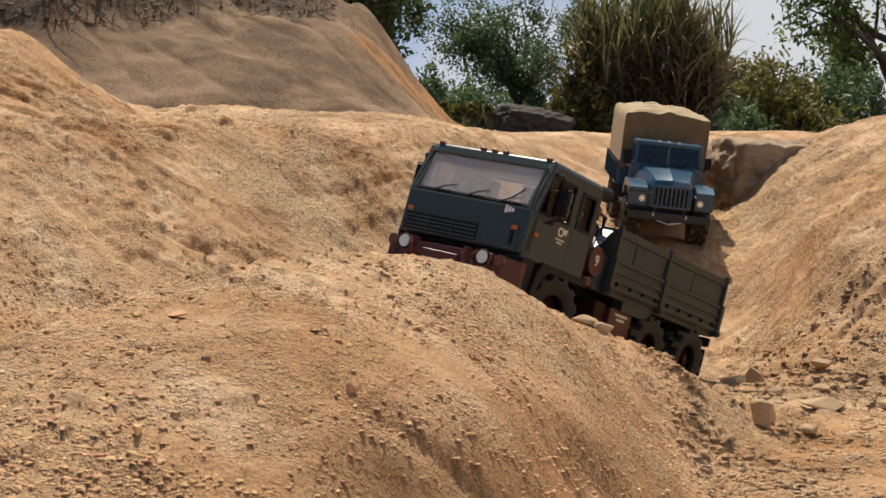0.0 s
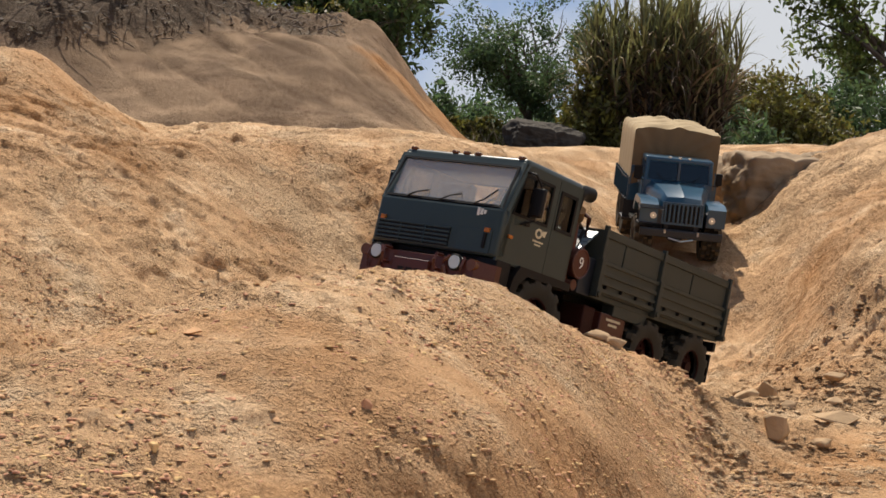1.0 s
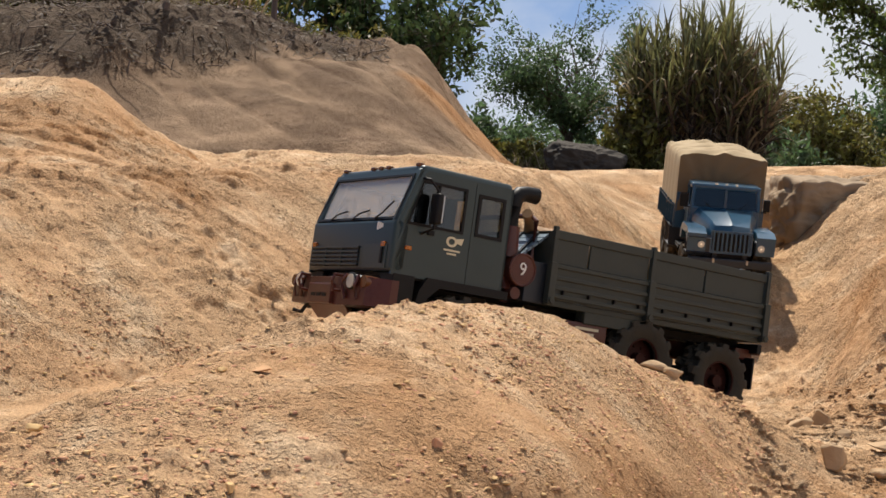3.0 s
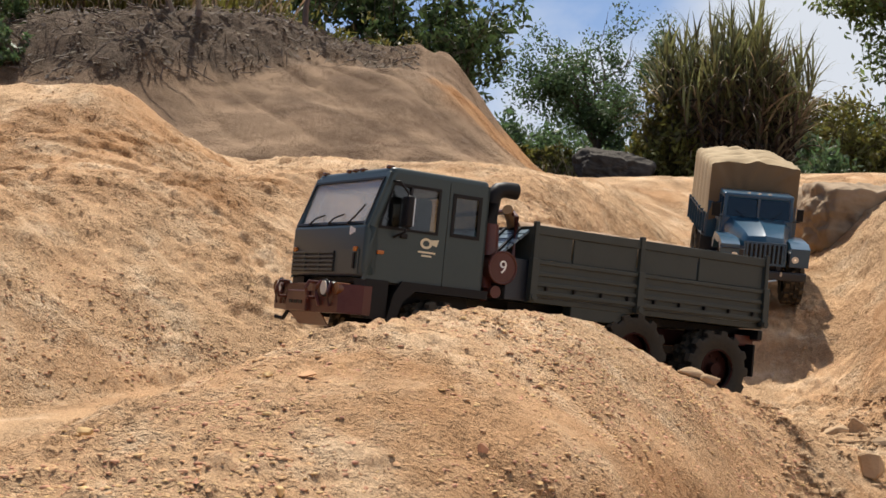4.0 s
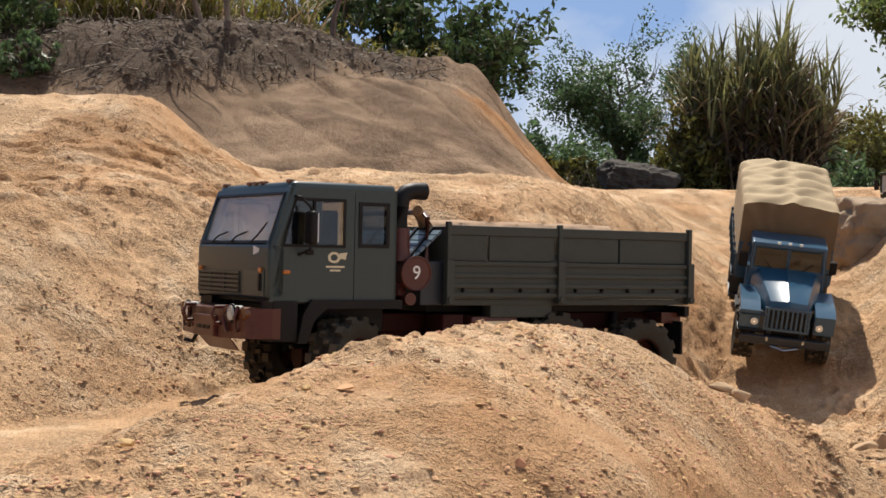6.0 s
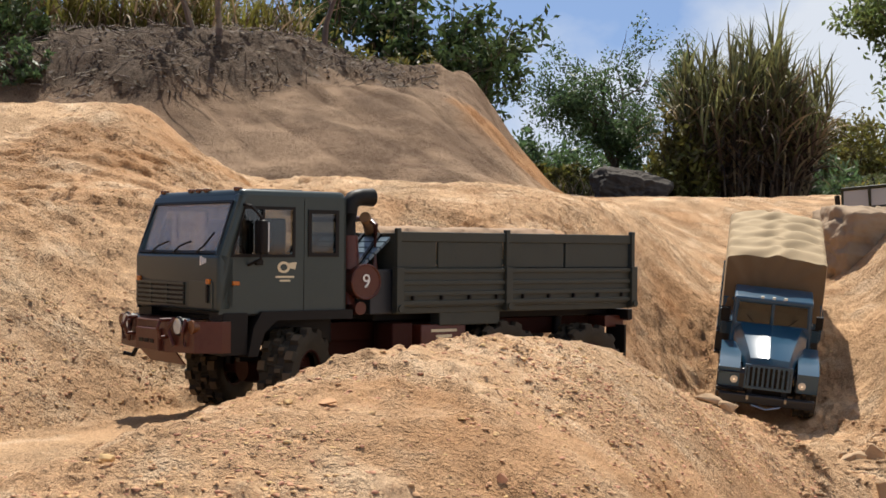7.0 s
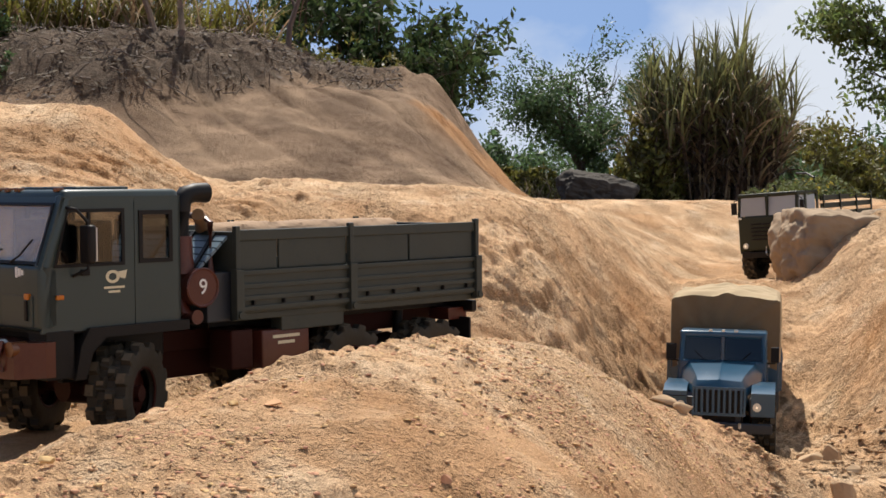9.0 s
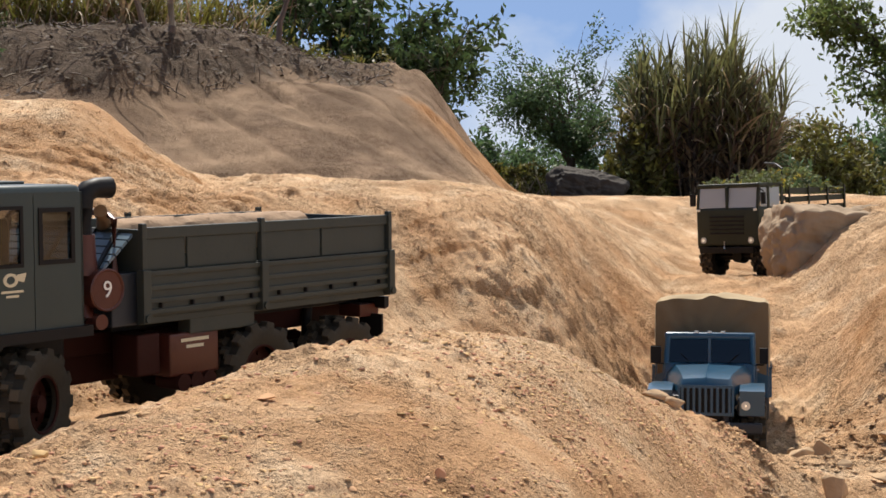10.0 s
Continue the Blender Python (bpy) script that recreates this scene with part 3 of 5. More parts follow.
def wheel_mesh(radius, width, lugs=13):
    """Tyre with round shoulders and four staggered rows of blocks raised out of the tread, axis along y; one closed skin."""
    bm = bmesh.new()
    h = width / 2
    half = [(.50, .55), (.53, .86), (.70, 1.0), (.83, .99), (.89, .93), (.90, .52), (.89, .44), (.90, .40), (.90, .06)]
    prof = [(r, -y) for r, y in half] + [(.89, 0)] + [(r, y) for r, y in half[::-1]]
    seg = lugs * 12
    rings = []
    for k in range(seg):
        a, ring = 6.28319 * k / seg, []
        for j, (r, y) in enumerate(prof):
            i, right = (j, 0) if j < 9 else (18 - j, 6)
            ph, up = (k + right) % 12, 0
            if i in (4, 5) and 1 <= ph <= 6:
                up = .10
            if i == 3 and 1 <= ph <= 6:
                up = .075
            if i in (7, 8) and ph in ((4, 5, 6, 7, 8) if i == 7 else (6, 7, 8, 9, 10)):
                up = .10
            ring.append(bm.verts.new((radius * (r + up) * math.cos(a), y * h, radius * (r + up) * math.sin(a))))
        rings.append(ring)
    for k in range(seg):
        a, b = rings[k], rings[(k + 1) % seg]
        for j in range(len(prof) - 1):
            f = bm.faces.new((a[j], a[j + 1], b[j + 1], b[j]))
            if min(math.hypot(v.co.x, v.co.z) for v in f.verts) > radius * .93:
                f.material_index = 1
    return bm


def add_wheels(truck, spots, radius, width, rim_material, rim_label):
    """One wheel object for each axle end: tyre with a rim under it. Returns them with their places."""
    made = []
    tyre = rim = hub = None
    for x, y, drop in spots:
        if tyre is None:
            w = part("wheel", wheel_mesh(radius, width), RUBBER, truck, "dusty black tyre with chunky lugs", True)
            w.data.materials.append(TREAD)
            bm = rodded((0, -width * .12, 0), (0, width * .12, 0), radius * .51, seg=28)
            for k in (-1, 1):
                pipe(bm, [(radius * .505 * math.cos(a), k * width * .40, radius * .505 * math.sin(a)) for a in [6.28319 * q / 28 for q in range(29)]], radius * .03, seg=6)
            r = part("rim", bm, rim_material, w, rim_label, True)
            bm = rodded((0, -width * .36, 0), (0, width * .36, 0), radius * .16, seg=14)
            for k in (-1, 1):
                for q in range(8):
                    a = 6.28319 * q / 8
                    rod(bm, (radius * .33 * math.cos(a), k * width * .10, radius * .33 * math.sin(a)), (radius * .33 * math.cos(a), k * width * .17, radius * .33 * math.sin(a)), radius * .04, seg=6)
            h = part("hub", bm, rim_material, w)
            tyre, rim, hub = w.data, r.data, h.data
        else:
            w = tagged(new("wheel", tyre), "dusty black tyre with chunky lugs")
            w.parent = truck
            for n, me in (("rim", rim), ("hub", hub)):
                c = new(n, me)
                c.parent = w
                if n == "rim":
                    tagged(c, rim_label)
        w.location = (x, y, radius - drop)
        made.append((w, x, y, radius - drop, radius))
    return made


# ---- the grey-green six-wheeled cargo truck ----
K = 1.0


def side_line(pts, y):
    return [(K * x, K * y, K * z) for x, z in pts]


def kbox(x0, x1, y0, y1, z0, z1, bevel=0.0015):
    return boxed(K * x0, K * x1, K * y0, K * y1, K * z0, K * z1, bevel=bevel)


def k3(*p):
    return tuple(K * v for v in p)


def build_cargo_truck():
    t = thing("cargo_truck", "scale model six-wheel truck, grey-green cab-over, red chassis, open bed", "toy truck", "convoy of model trucks")
    # cab shell
    cab = part("cab", soften(kbox(.100, .127, -.121, .121, .146, .220, 0), .006), OLIVE, t, "grey-green painted cab", True)
    part("roof", soften(kbox(-.066, .095, -.121, .121, .286, .304, 0), .009), OLIVE, cab, smooth=True)
    part("rear_wall", framed([k3(-.066, -.121, .140), k3(-.066, .121, .140), k3(-.066, .121, .296), k3(-.066, -.121, .296)],
                             [k3(-.066, -.105, .212), k3(-.066, .105, .212), k3(-.066, .105, .284), k3(-.066, -.105, .284)], (K * .003, 0, 0)), OLIVE, cab)
    part("cab_floor", kbox(-.066, .11, -.118, .118, .140, .150), BLACK, cab)
    part("windscreen_frame", framed([k3(.125, -.121, .216), k3(.125, .121, .216), k3(.097, .121, .296), k3(.097, -.121, .296)],
                                    [k3(.1230, -.114, .221), k3(.1230, .114, .221), k3(.1000, .111, .287), k3(.1000, -.111, .287)], (-K * .005, 0, -K * .002)), OLIVE, cab)
    seal = framed([k3(.1240, -.116, .2195), k3(.1240, .116, .2195), k3(.0995, .113, .2885), k3(.0995, -.113, .2885)],
                  [k3(.1226, -.112, .223), k3(.1226, .112, .223), k3(.1007, .109, .2855), k3(.1007, -.109, .2855)], (K * .002, 0, K * .001))
    part("windscreen_seal", seal, BLACK, cab)
    ob = part("windscreen", slabbed([k3(.1212, -.113, .222), k3(.1212, .113, .222), k3(.0998, .110, .2865), k3(.0998, -.110, .2865)], (-.001, 0, -.0005)), SCREEN, cab)
    ob.visible_shadow = False
    for s in (-1, 1):
        y = .121 * s
        door = part("door", framed(side_line([(.125, .143), (.0005, .143), (.0005, .296), (.097, .296)], y),
                                   side_line([(.107, .218), (.016, .218), (.016, .280), (.090, .280)], y), (0, -s * K * .004, 0)), OLIVE, t, "grey-green door")
        ob = part("door_window", slabbed(side_line([(.107, .218), (.016, .218), (.016, .280), (.090, .280)], y - s * .002), (0, -s * .0008, 0)), SHADED, door)
        ob.visible_shadow = False
        part("window_seal", framed(side_line([(.109, .216), (.014, .216), (.014, .282), (.0905, .282)], y),
                                   side_line([(.105, .220), (.018, .220), (.018, .278), (.0895, .278)], y), (0, s * .0012, 0)), BLACK, door)
        part("door_handle", soften(kbox(.063, .074, y - .001, y + .004 * s, .206, .213, 0), .0015), BLACK, door)
        part("side_marker", soften(kbox(.097, .107, y - .001, y + .003 * s, .180, .1855, 0), .0012), AMBER, door, "amber lamp")
        part("window_post", kbox(.060, .063, y - .003, y + .001, .220, .280, 0), BLACK, door)
        bm = bmesh.new()
        for k, (x, z, w) in enumerate([(.029, .1905, .028), (.029, .1855, .016)]):
            box(bm, K * (x - w / 2), K * (x + w / 2), K * y, K * (y + .0006 * s), K * (z - .0013), K * (z + .0013), bevel=0)
        part("lettering", bm, CREAM, door, "cream printed lines")
        ring = lambda r: [(K * (.031 + r * math.cos(a)), K * y, K * (.203 + .8 * r * math.sin(a))) for a in [6.28319 * k / 16 for k in range(16)]]
        part("emblem_ring", framed(ring(.0095), ring(.0055), (0, s * .0007, 0)), CREAM, door, "cream round emblem")
        part("emblem_bar", slabbed([k3(.022, y, .202), k3(.023, y, .2085), k3(.011, y, .210), k3(.014, y, .200)], (0, s * .0007, 0)), CREAM, door)
        part("rear_panel", framed(side_line([(-.0005, .143), (-.066, .143), (-.066, .296), (-.0005, .296)], y),
                                  side_line([(-.008, .219), (-.052, .219), (-.052, .277), (-.008, .277)], y), (0, -s * K * .004, 0)), OLIVE, cab)
        part("rear_side_seal", framed(side_line([(-.006, .217), (-.054, .217), (-.054, .279), (-.006, .279)], y),
                                      side_line([(-.011, .222), (-.049, .222), (-.049, .274), (-.011, .274)], y), (0, s * .0015, 0)), BLACK, cab)
        ob = part("rear_side_window", slabbed(side_line([(-.008, .219), (-.052, .219), (-.052, .277), (-.008, .277)], y - s * .002), (0, -s * .0008, 0)), DIM, cab)
        ob.visible_shadow = False
        # arch over the front wheel
        arch = [(.072, .088), (.062, .118), (.044, .134), (-.074, .134), (-.074, .146), (.066, .146), (.078, .126), (.086, .088)]
        part("wheel_arch", slabbed(side_line(arch, s * .085), (0, s * K * .042, 0)), BLACK, t, "black plastic arch")
        part("step", kbox(.084, .120, s * .085, s * .122, .090, .145), BLACK, t, "black plastic step")
        # mirrors
        mir = part("mirror", soften(kbox(.070, .080, s * .128, s * .150, .220, .264, 0), .004), BLACK, t, "tall black mirror", True)
        part("mirror_arm", piped([k3(.092, s * .118, .284), k3(.088, s * .135, .282), k3(.076, s * .140, .268), k3(.076, s * .140, .214), k3(.084, s * .122, .206)], .0020), BLACK, mir)
        part("mirror_glass", kbox(.0685, .0702, s * .130, s * .148, .223, .261, 0), STEEL, mir)
    for s in (-1, 1):
        part("corner_post", piped([k3(.1165, s * .1125, .150), k3(.1165, s * .1125, .217), k3(.0885, s * .1125, .293), k3(.080, s * .1125, .2955)], [.0105, .0105, .0095, .0085], seg=12), OLIVE, cab, smooth=True)
    # nose details
    part("grille_recess", kbox(.1262, .1280, -.112, .030, .152, .182, 0), BLACK, cab)
    for k in range(5):
        z = .154 + .0062 * k
        part("grille_slat", kbox(.1272, .1300, -.112, .030, z, z + .003, .0006), OLIVE, cab)
    for y in (-.066, -.018):
        part("grille_bar", kbox(.1272, .1302, y - .001, y + .001, .152, .182, .0004), OLIVE, cab)
    part("service_flap", kbox(.1262, .1284, .045, .108, .150, .185, .001), OLIVE, cab)
    part("flap_handle", kbox(.1280, .1310, .094, .099, .157, .180, .001), BLACK, cab)
    for y in (-.105, .098):
        part("front_marker", soften(kbox(.1265, .1305, y - .005, y + .005, .181, .188, 0), .0012), AMBER, cab, "amber lamp")
    bm = bmesh.new()
    for k, w in enumerate((.012, .009, .006)):
        box(bm, K * .1268, K * .1278, K * (.072 + .006 * k), K * (.072 + .006 * k + .0045), K * (.211 - w / 2), K * (.211 + w / 2), bevel=0)
    part("nose_emblem", bm, WHITE, cab, "pale printed emblem")
    for y in (-.105, -.022, 0, .022, .105):
        part("roof_marker", soften(kbox(.086, .095, y - .005, y + .005, .3015, .3065, 0), .0015), shader_amber_dark, cab, "brown marker lamp", True)
    for y in (-.070, -.005, .060):
        part("wiper", piped([k3(.1265, y, .222), k3(.1255, y + .018, .230), k3(.118, y + .034, .248 if y > 0 else .236)], .0013, seg=6), BLACK, cab)
    part("roof_hatch", soften(kbox(-.035, .040, -.060, .060, .303, .3075, 0), .002), OLIVE, cab, smooth=True)
    # inside of the cab
    for y in (-.06, .06):
        seat = part("seat", soften(kbox(-.030, .020, y - .030, y + .030, .150, .182, 0), .006), BLACK, t, "black seat", True)
        part("seat_back", soften(kbox(.010, .030, y - .034, y + .034, .165, .268, 0), .006), BLACK, seat, smooth=True)
    part("dashboard", soften(kbox(.080, .112, -.115, .115, .180, .216, 0), .006), BLACK, t, smooth=True)
    part("steering_wheel", piped([k3(.068 + .018 * math.cos(a) * .4, .06 + .022 * math.sin(a), .222 + .018 * math.cos(a)) for a in [6.28319 * k / 14 for k in range(15)]], .002, seg=6), BLACK, t)
    # bumper
    b = part("bumper", soften(slabbed([k3(.112, -.126, .094), k3(.142, -.108, .094), k3(.150, -.04, .092), k3(.150, .04, .092), k3(.142, .108, .094), k3(.112, .126, .094), k3(.100, .126, .094), k3(.100, -.126, .094)], (0, 0, K * .040)), .002, 2), REDOX, t, "scuffed oxide-red steel bumper")
    part("winch_plate", soften(kbox(0.1420, 0.1560, -.034, .034, .093, .122, 0), .002), REDOX, b)
    for y in (-.016, 0, .016):
        part("winch_slot", kbox(0.1555, 0.1568, y - .006, y + .006, .103, .108, 0), BLACK, b)
    part("skid_plate", slabbed([k3(0.1460, -.055, .098), k3(0.1460, .055, .098), k3(0.1260, .050, .075), k3(0.1260, -.050, .075)], (-.003, 0, -.001)), REDOX, b)
    for s in (-1, 1):
        part("tow_hook", piped([k3(0.1460, s * .050, .112), k3(0.1610, s * .050, .112), k3(0.1650, s * .050, .125), k3(0.1610, s * .050, .134), k3(0.1460, s * .050, .134)], .0026, seg=8), REDOX, b)
        part("headlight", rodded(k3(0.1340, s * .076, .127), k3(0.1505, s * .076, .127), K * .0100, seg=20), LENS, b, "round clear headlight", True)
        part("headlight_rim", piped([k3(0.1475, s * .076 + .0112 * math.cos(a), .127 + .0112 * math.sin(a)) for a in [6.28319 * k / 18 for k in range(19)]], .0018, seg=6), BLACK, b)
        part("turn_lamp", rodded(k3(0.1240, s * .103, .127), k3(0.1445, s * .103, .127), K * .0088, seg=18), shader_amber_dark, b, "round amber lamp", True)
        part("lamp_guard", piped([k3(0.1500, s * .066, .102), k3(0.1530, s * .060, .118), k3(0.1530, s * .060, .128), k3(0.1490, s * .066, .136)], .0028, seg=6), REDOX, b)
        part("lamp_guard", piped([k3(0.1460, s * .090, .102), k3(0.1500, s * .090, .120), k3(0.1450, s * .090, .136)], .0022, seg=6), REDOX, b)
    b.location.x = .011
    part("tow_eye", piped([k3(0.1340, -.066, .098), k3(0.1380, -.080, .080), k3(0.1440, -.094, .082)], .003, seg=6), BLACK, b)
    # chassis
    for s in (-1, 1):
        part("frame_rail", soften(kbox(-.595, .095, s * .040 - .006, s * .040 + .006, .098, .124, 0), .001, 1), REDSHADE, t, "oxide-red frame rail")
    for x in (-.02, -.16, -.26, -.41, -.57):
        part("crossmember", kbox(x - .006, x + .006, -.036, .036, .100, .120), REDSHADE, t)
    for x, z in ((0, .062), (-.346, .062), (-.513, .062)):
        ax = part("axle", rodded(k3(x, -.10, z), k3(x, .10, z), K * .012), REDSHADE, t, "oxide-red axle", True)
        part("differential", rodded(k3(x - .024, .0, z), k3(x + .024, .0, z), K * .026, K * .018, seg=14), REDSHADE, ax, smooth=True)
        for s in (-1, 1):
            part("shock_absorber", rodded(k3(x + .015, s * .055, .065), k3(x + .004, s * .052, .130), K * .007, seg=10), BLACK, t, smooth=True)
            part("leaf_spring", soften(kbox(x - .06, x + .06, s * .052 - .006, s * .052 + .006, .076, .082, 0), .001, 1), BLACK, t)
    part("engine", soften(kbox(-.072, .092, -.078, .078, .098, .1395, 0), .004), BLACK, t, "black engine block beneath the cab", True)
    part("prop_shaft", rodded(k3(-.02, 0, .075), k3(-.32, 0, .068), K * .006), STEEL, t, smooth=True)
    part("gearbox", soften(kbox(-.19, -.09, -.032, .032, .062, .100, 0), .004), REDSHADE, t, smooth=True)
    for s in (-1, 1):
        tank = part("tool_box", soften(kbox(-.275, -.195, s * .062, s * .118, .070, .122, 0), .003), REDOX, t, "oxide-red side box with pale print", True)
        bm = bmesh.new()
        for z, w in ((.113, .045), (.105, .028)):
            box(bm, K * (-.235 - w / 2), K * (-.235 + w / 2), K * s * .1178, K * s * .1186, K * (z - .002), K * (z + .002), bevel=0)
        part("lettering", bm, CREAM, tank)
        for k in range(3):
            part("air_bottle", rodded(k3(-.215 - .021 * k, s * .080, .062), k3(-.215 - .021 * k, s * .121, .062), K * .0105, seg=14), REDSHADE, tank, smooth=True)
        part("fuel_can", soften(kbox(-.185, -.150, s * .066, s * .112, .075, .125, 0), .003), REDSHADE, t, smooth=True)
        part("bed_locker", soften(kbox(-.335, -.225, s * .098, s * .121, .120, .142, 0), .002), OLIVE2, t)
    # air cleaner, intake stack, cabinet behind the cab
    ac = part("air_cleaner", rodded(k3(-.099, .080, .183), k3(-.099, .121, .183), K * .0235, seg=28), REDOX, t, "round oxide-red air cleaner", True)
    part("cleaner_rim", piped([k3(-.099 + 0.0232 * math.cos(a), .121, .183 + 0.0232 * math.sin(a)) for a in [6.28319 * k / 22 for k in range(23)]], .0018, seg=6), REDOX, ac)
    letter("9", .027, Matrix.Translation(k3(-.099, .1222, .183)) @ Matrix.Rotation(radians(180), 4, "Z") @ Matrix.Rotation(radians(90), 4, "X"), WHITE, ac)
    part("cleaner_pipe", piped([k3(-.085, .09, .172), k3(-.083, .105, .150), k3(-.082, .10, .135)], .010), REDOX, t, smooth=True)
    part("cleaner_drain", rodded(k3(-.090, .106, .147), k3(-.090, .122, .147), K * .009), REDOX, t, smooth=True)
    st = part("intake_pipe", piped([k3(-.086, .095, .200), k3(-.086, .095, .225), k3(-.086, .095, .246)], [.017, .0150, .0140], seg=16), REDOX, t, "oxide-red intake stack", True)
    part("intake_elbow", piped([k3(-.086, .095, .240), k3(-.086, .095, .276), k3(-.088, .095, .288), k3(-.095, .095, .296), k3(-.107, .095, .299), k3(-.126, .095, .299)], [.0125, .0125, .0125, .0122, .0118, .0126], seg=16), BLACK, st, "black elbow", True)
    part("stack_clamp", piped([k3(-.086 + .0125 * math.cos(a), .095 + .0125 * math.sin(a), .241) for a in [6.28319 * k / 16 for k in range(17)]], .0015, seg=6), BLACK, st)
    part("cabinet", soften(kbox(-.146, -.108, -.120, .118, .138, .200, 0), .002), NAVY, t, "dark navy cabinet behind the cab")
    tilt = lambda u: (-.090 - .056 * u, .199 + .047 * u)
    for k in range(6):
        (xa, za), (xb, zb) = tilt(k / 6 + .01), tilt((k + 1) / 6 - .02)
        part("cover_slat", slabbed([k3(xa, -.115, za), k3(xa, .112, za), k3(xb, .112, zb), k3(xb, -.115, zb)], (-.002, 0, -.003)), SLATE, t, "grey slat with skylight blue in its colour")
    for y in (-.10, -.045, .01, .065, .108):
        (xa, za), (xb, zb) = tilt(0), tilt(1)
        part("cover_rib", slabbed([k3(xa, y - .003, za), k3(xa, y + .003, za), k3(xb, y - .020, zb), k3(xb, y - .026, zb)], (.001, 0, .003)), BLACK, t)
    part("roll_bar", piped([k3(-.128, .100, .20), k3(-.128, .100, .262), k3(-.128, .085, .270), k3(-.128, -.085, .270), k3(-.128, -.100, .262), k3(-.128, -.100, .20)], .004, seg=8), REDOX, t, "thin red bar", True)
    # cargo bed
    bed = part("bed_floor", kbox(-.600, -.146, -.122, .122, .138, .147), OLIVE2, t, "grey-green wooden bed")
    part("bed_sill", soften(kbox(-.600, -.146, -.070, .070, .126, .138, 0), .001, 1), BLACK, t)
    for s in (-1, 1):
        y = .124 * s
        low = part("side_board", kbox(-.598, -.148, y - .0025, y + .0025, .147, .199), OLIVE2, t, "grey-green drop side")
        for z in (.150, .163, .178, .195):
            part("board_rib", kbox(-.597, -.149, y, y + s * .006, z, z + .006, .001), OLIVE2, low)
        for k in range(9):
            x = -.172 - .050 * k
            part("rope_hook", kbox(x - .0013, x + .0013, y + s * .002, y + s * .0080, .157, .163, .0004), BLACK, low)
        for x0, x1 in ((-.215, -.152), (-.336, -.219), (-.455, -.350), (-.590, -.459)):
            part("upper_board", kbox(x0, x1, y - .003, y + .0005, .202, .2385), OLIVE2, t)
        part("top_rail", kbox(-.598, -.148, y - .004, y + .003, .2385, .252), OLIVE2, t)
        for x in (-.148, -.343, -.596):
            post = part("stake_post", kbox(x - .0035, x + .0035, y - .002, y + s * .006, .199, .257), OLIVE2, t)
            part("post_foot", kbox(x - .0060, x + .0060, y - .002, y + s * .010, .140, .203), OLIVE2, post)
            part("post_pin", rodded(k3(x, y + s * .004, .146), k3(x, y + s * .013, .146), K * .0048), OLIVE2, post)
    for x, nm in ((-.598, "tailgate"), (-.148, "headboard")):
        part(nm, kbox(x - .003, x + .003, -.122, .122, .147, .250), OLIVE2, t)
    for s in (-1, 1):
        part("mud_flap", kbox(-.592, -.588, s * .078, s * .120, .060, .112), BLACK, t, "black rubber flap")
        part("tail_lamp", soften(kbox(-.606, -.600, s * .088, s * .116, .118, .132, 0), .0015), REDOX, t)
        part("rear_bracket", soften(kbox(-.605, -.565, s * .060, s * .100, .108, .126, 0), .0015), REDOX, t)
    part("bumper_bar", soften(kbox(-.607, -.597, -.118, .118, .120, .136, 0), .0015), BLACK, t)
    wheels = add_wheels(t, [(K * x, K * .102 * s, drop) for x, drop in ((0, 0), (-.346, -.006), (-.513, -.006)) for s in (1, -1)], K * .062, K * .052, REDSHADE, "oxide-red steel rim in shade-darkened paint")
    return t, wheels


def build_log():
    """Goes with the truck: it lies in the bed."""
    rng = random.Random(4)
    bm = bmesh.new()
    n, seg = 60, 26
    ridge = [rng.uniform(-1, 1) for k in range(seg)]
    rows = []
    for k in range(n):
        x = -.152 - .33 * k / (n - 1)
        ring = []
        for j in range(seg):
            a = 6.28319 * j / seg
            # strips of bark, broken along the length
            r = .0235 + .0010 * ridge[j] * math.sin(k * .35 + 5 * ridge[j]) + .0012 * noise.noise(Vector((k * .22, math.cos(a) * 3, math.sin(a) * 3))) + .0006 * rng.uniform(-1, 1)
            ring.append(bm.verts.new(k3(x, .058 + r * math.cos(a), .237 + r * math.sin(a))))
        rows.append(ring)
    for a, b in zip(rows, rows[1:]):
        for j in range(seg):
            bm.faces.new((a[j], a[(j + 1) % seg], b[(j + 1) % seg], b[j]))
    bm.faces.new(rows[0][::-1])
    bm.faces.new(rows[-1])
    return bm


shader_amber_dark = shader("dull_amber_lens", (0.13, 0.045, 0.015), 0.25, vary=0.15, bump=0)
TRUCK, TRUCK_WHEELS = build_cargo_truck()
part("log", build_log(), BARK, TRUCK, "brown bark log lying in the bed", True)
part("stick", piped([k3(-.160, .040, .248), k3(-.135, .075, .262), k3(-.118, .088, .272)], [K * .008, K * .009, K * .008], seg=10), CUT, TRUCK, "pale split stick of wood", True)


# ---- the blue bonneted truck with a canvas cover ----
K = 1.05


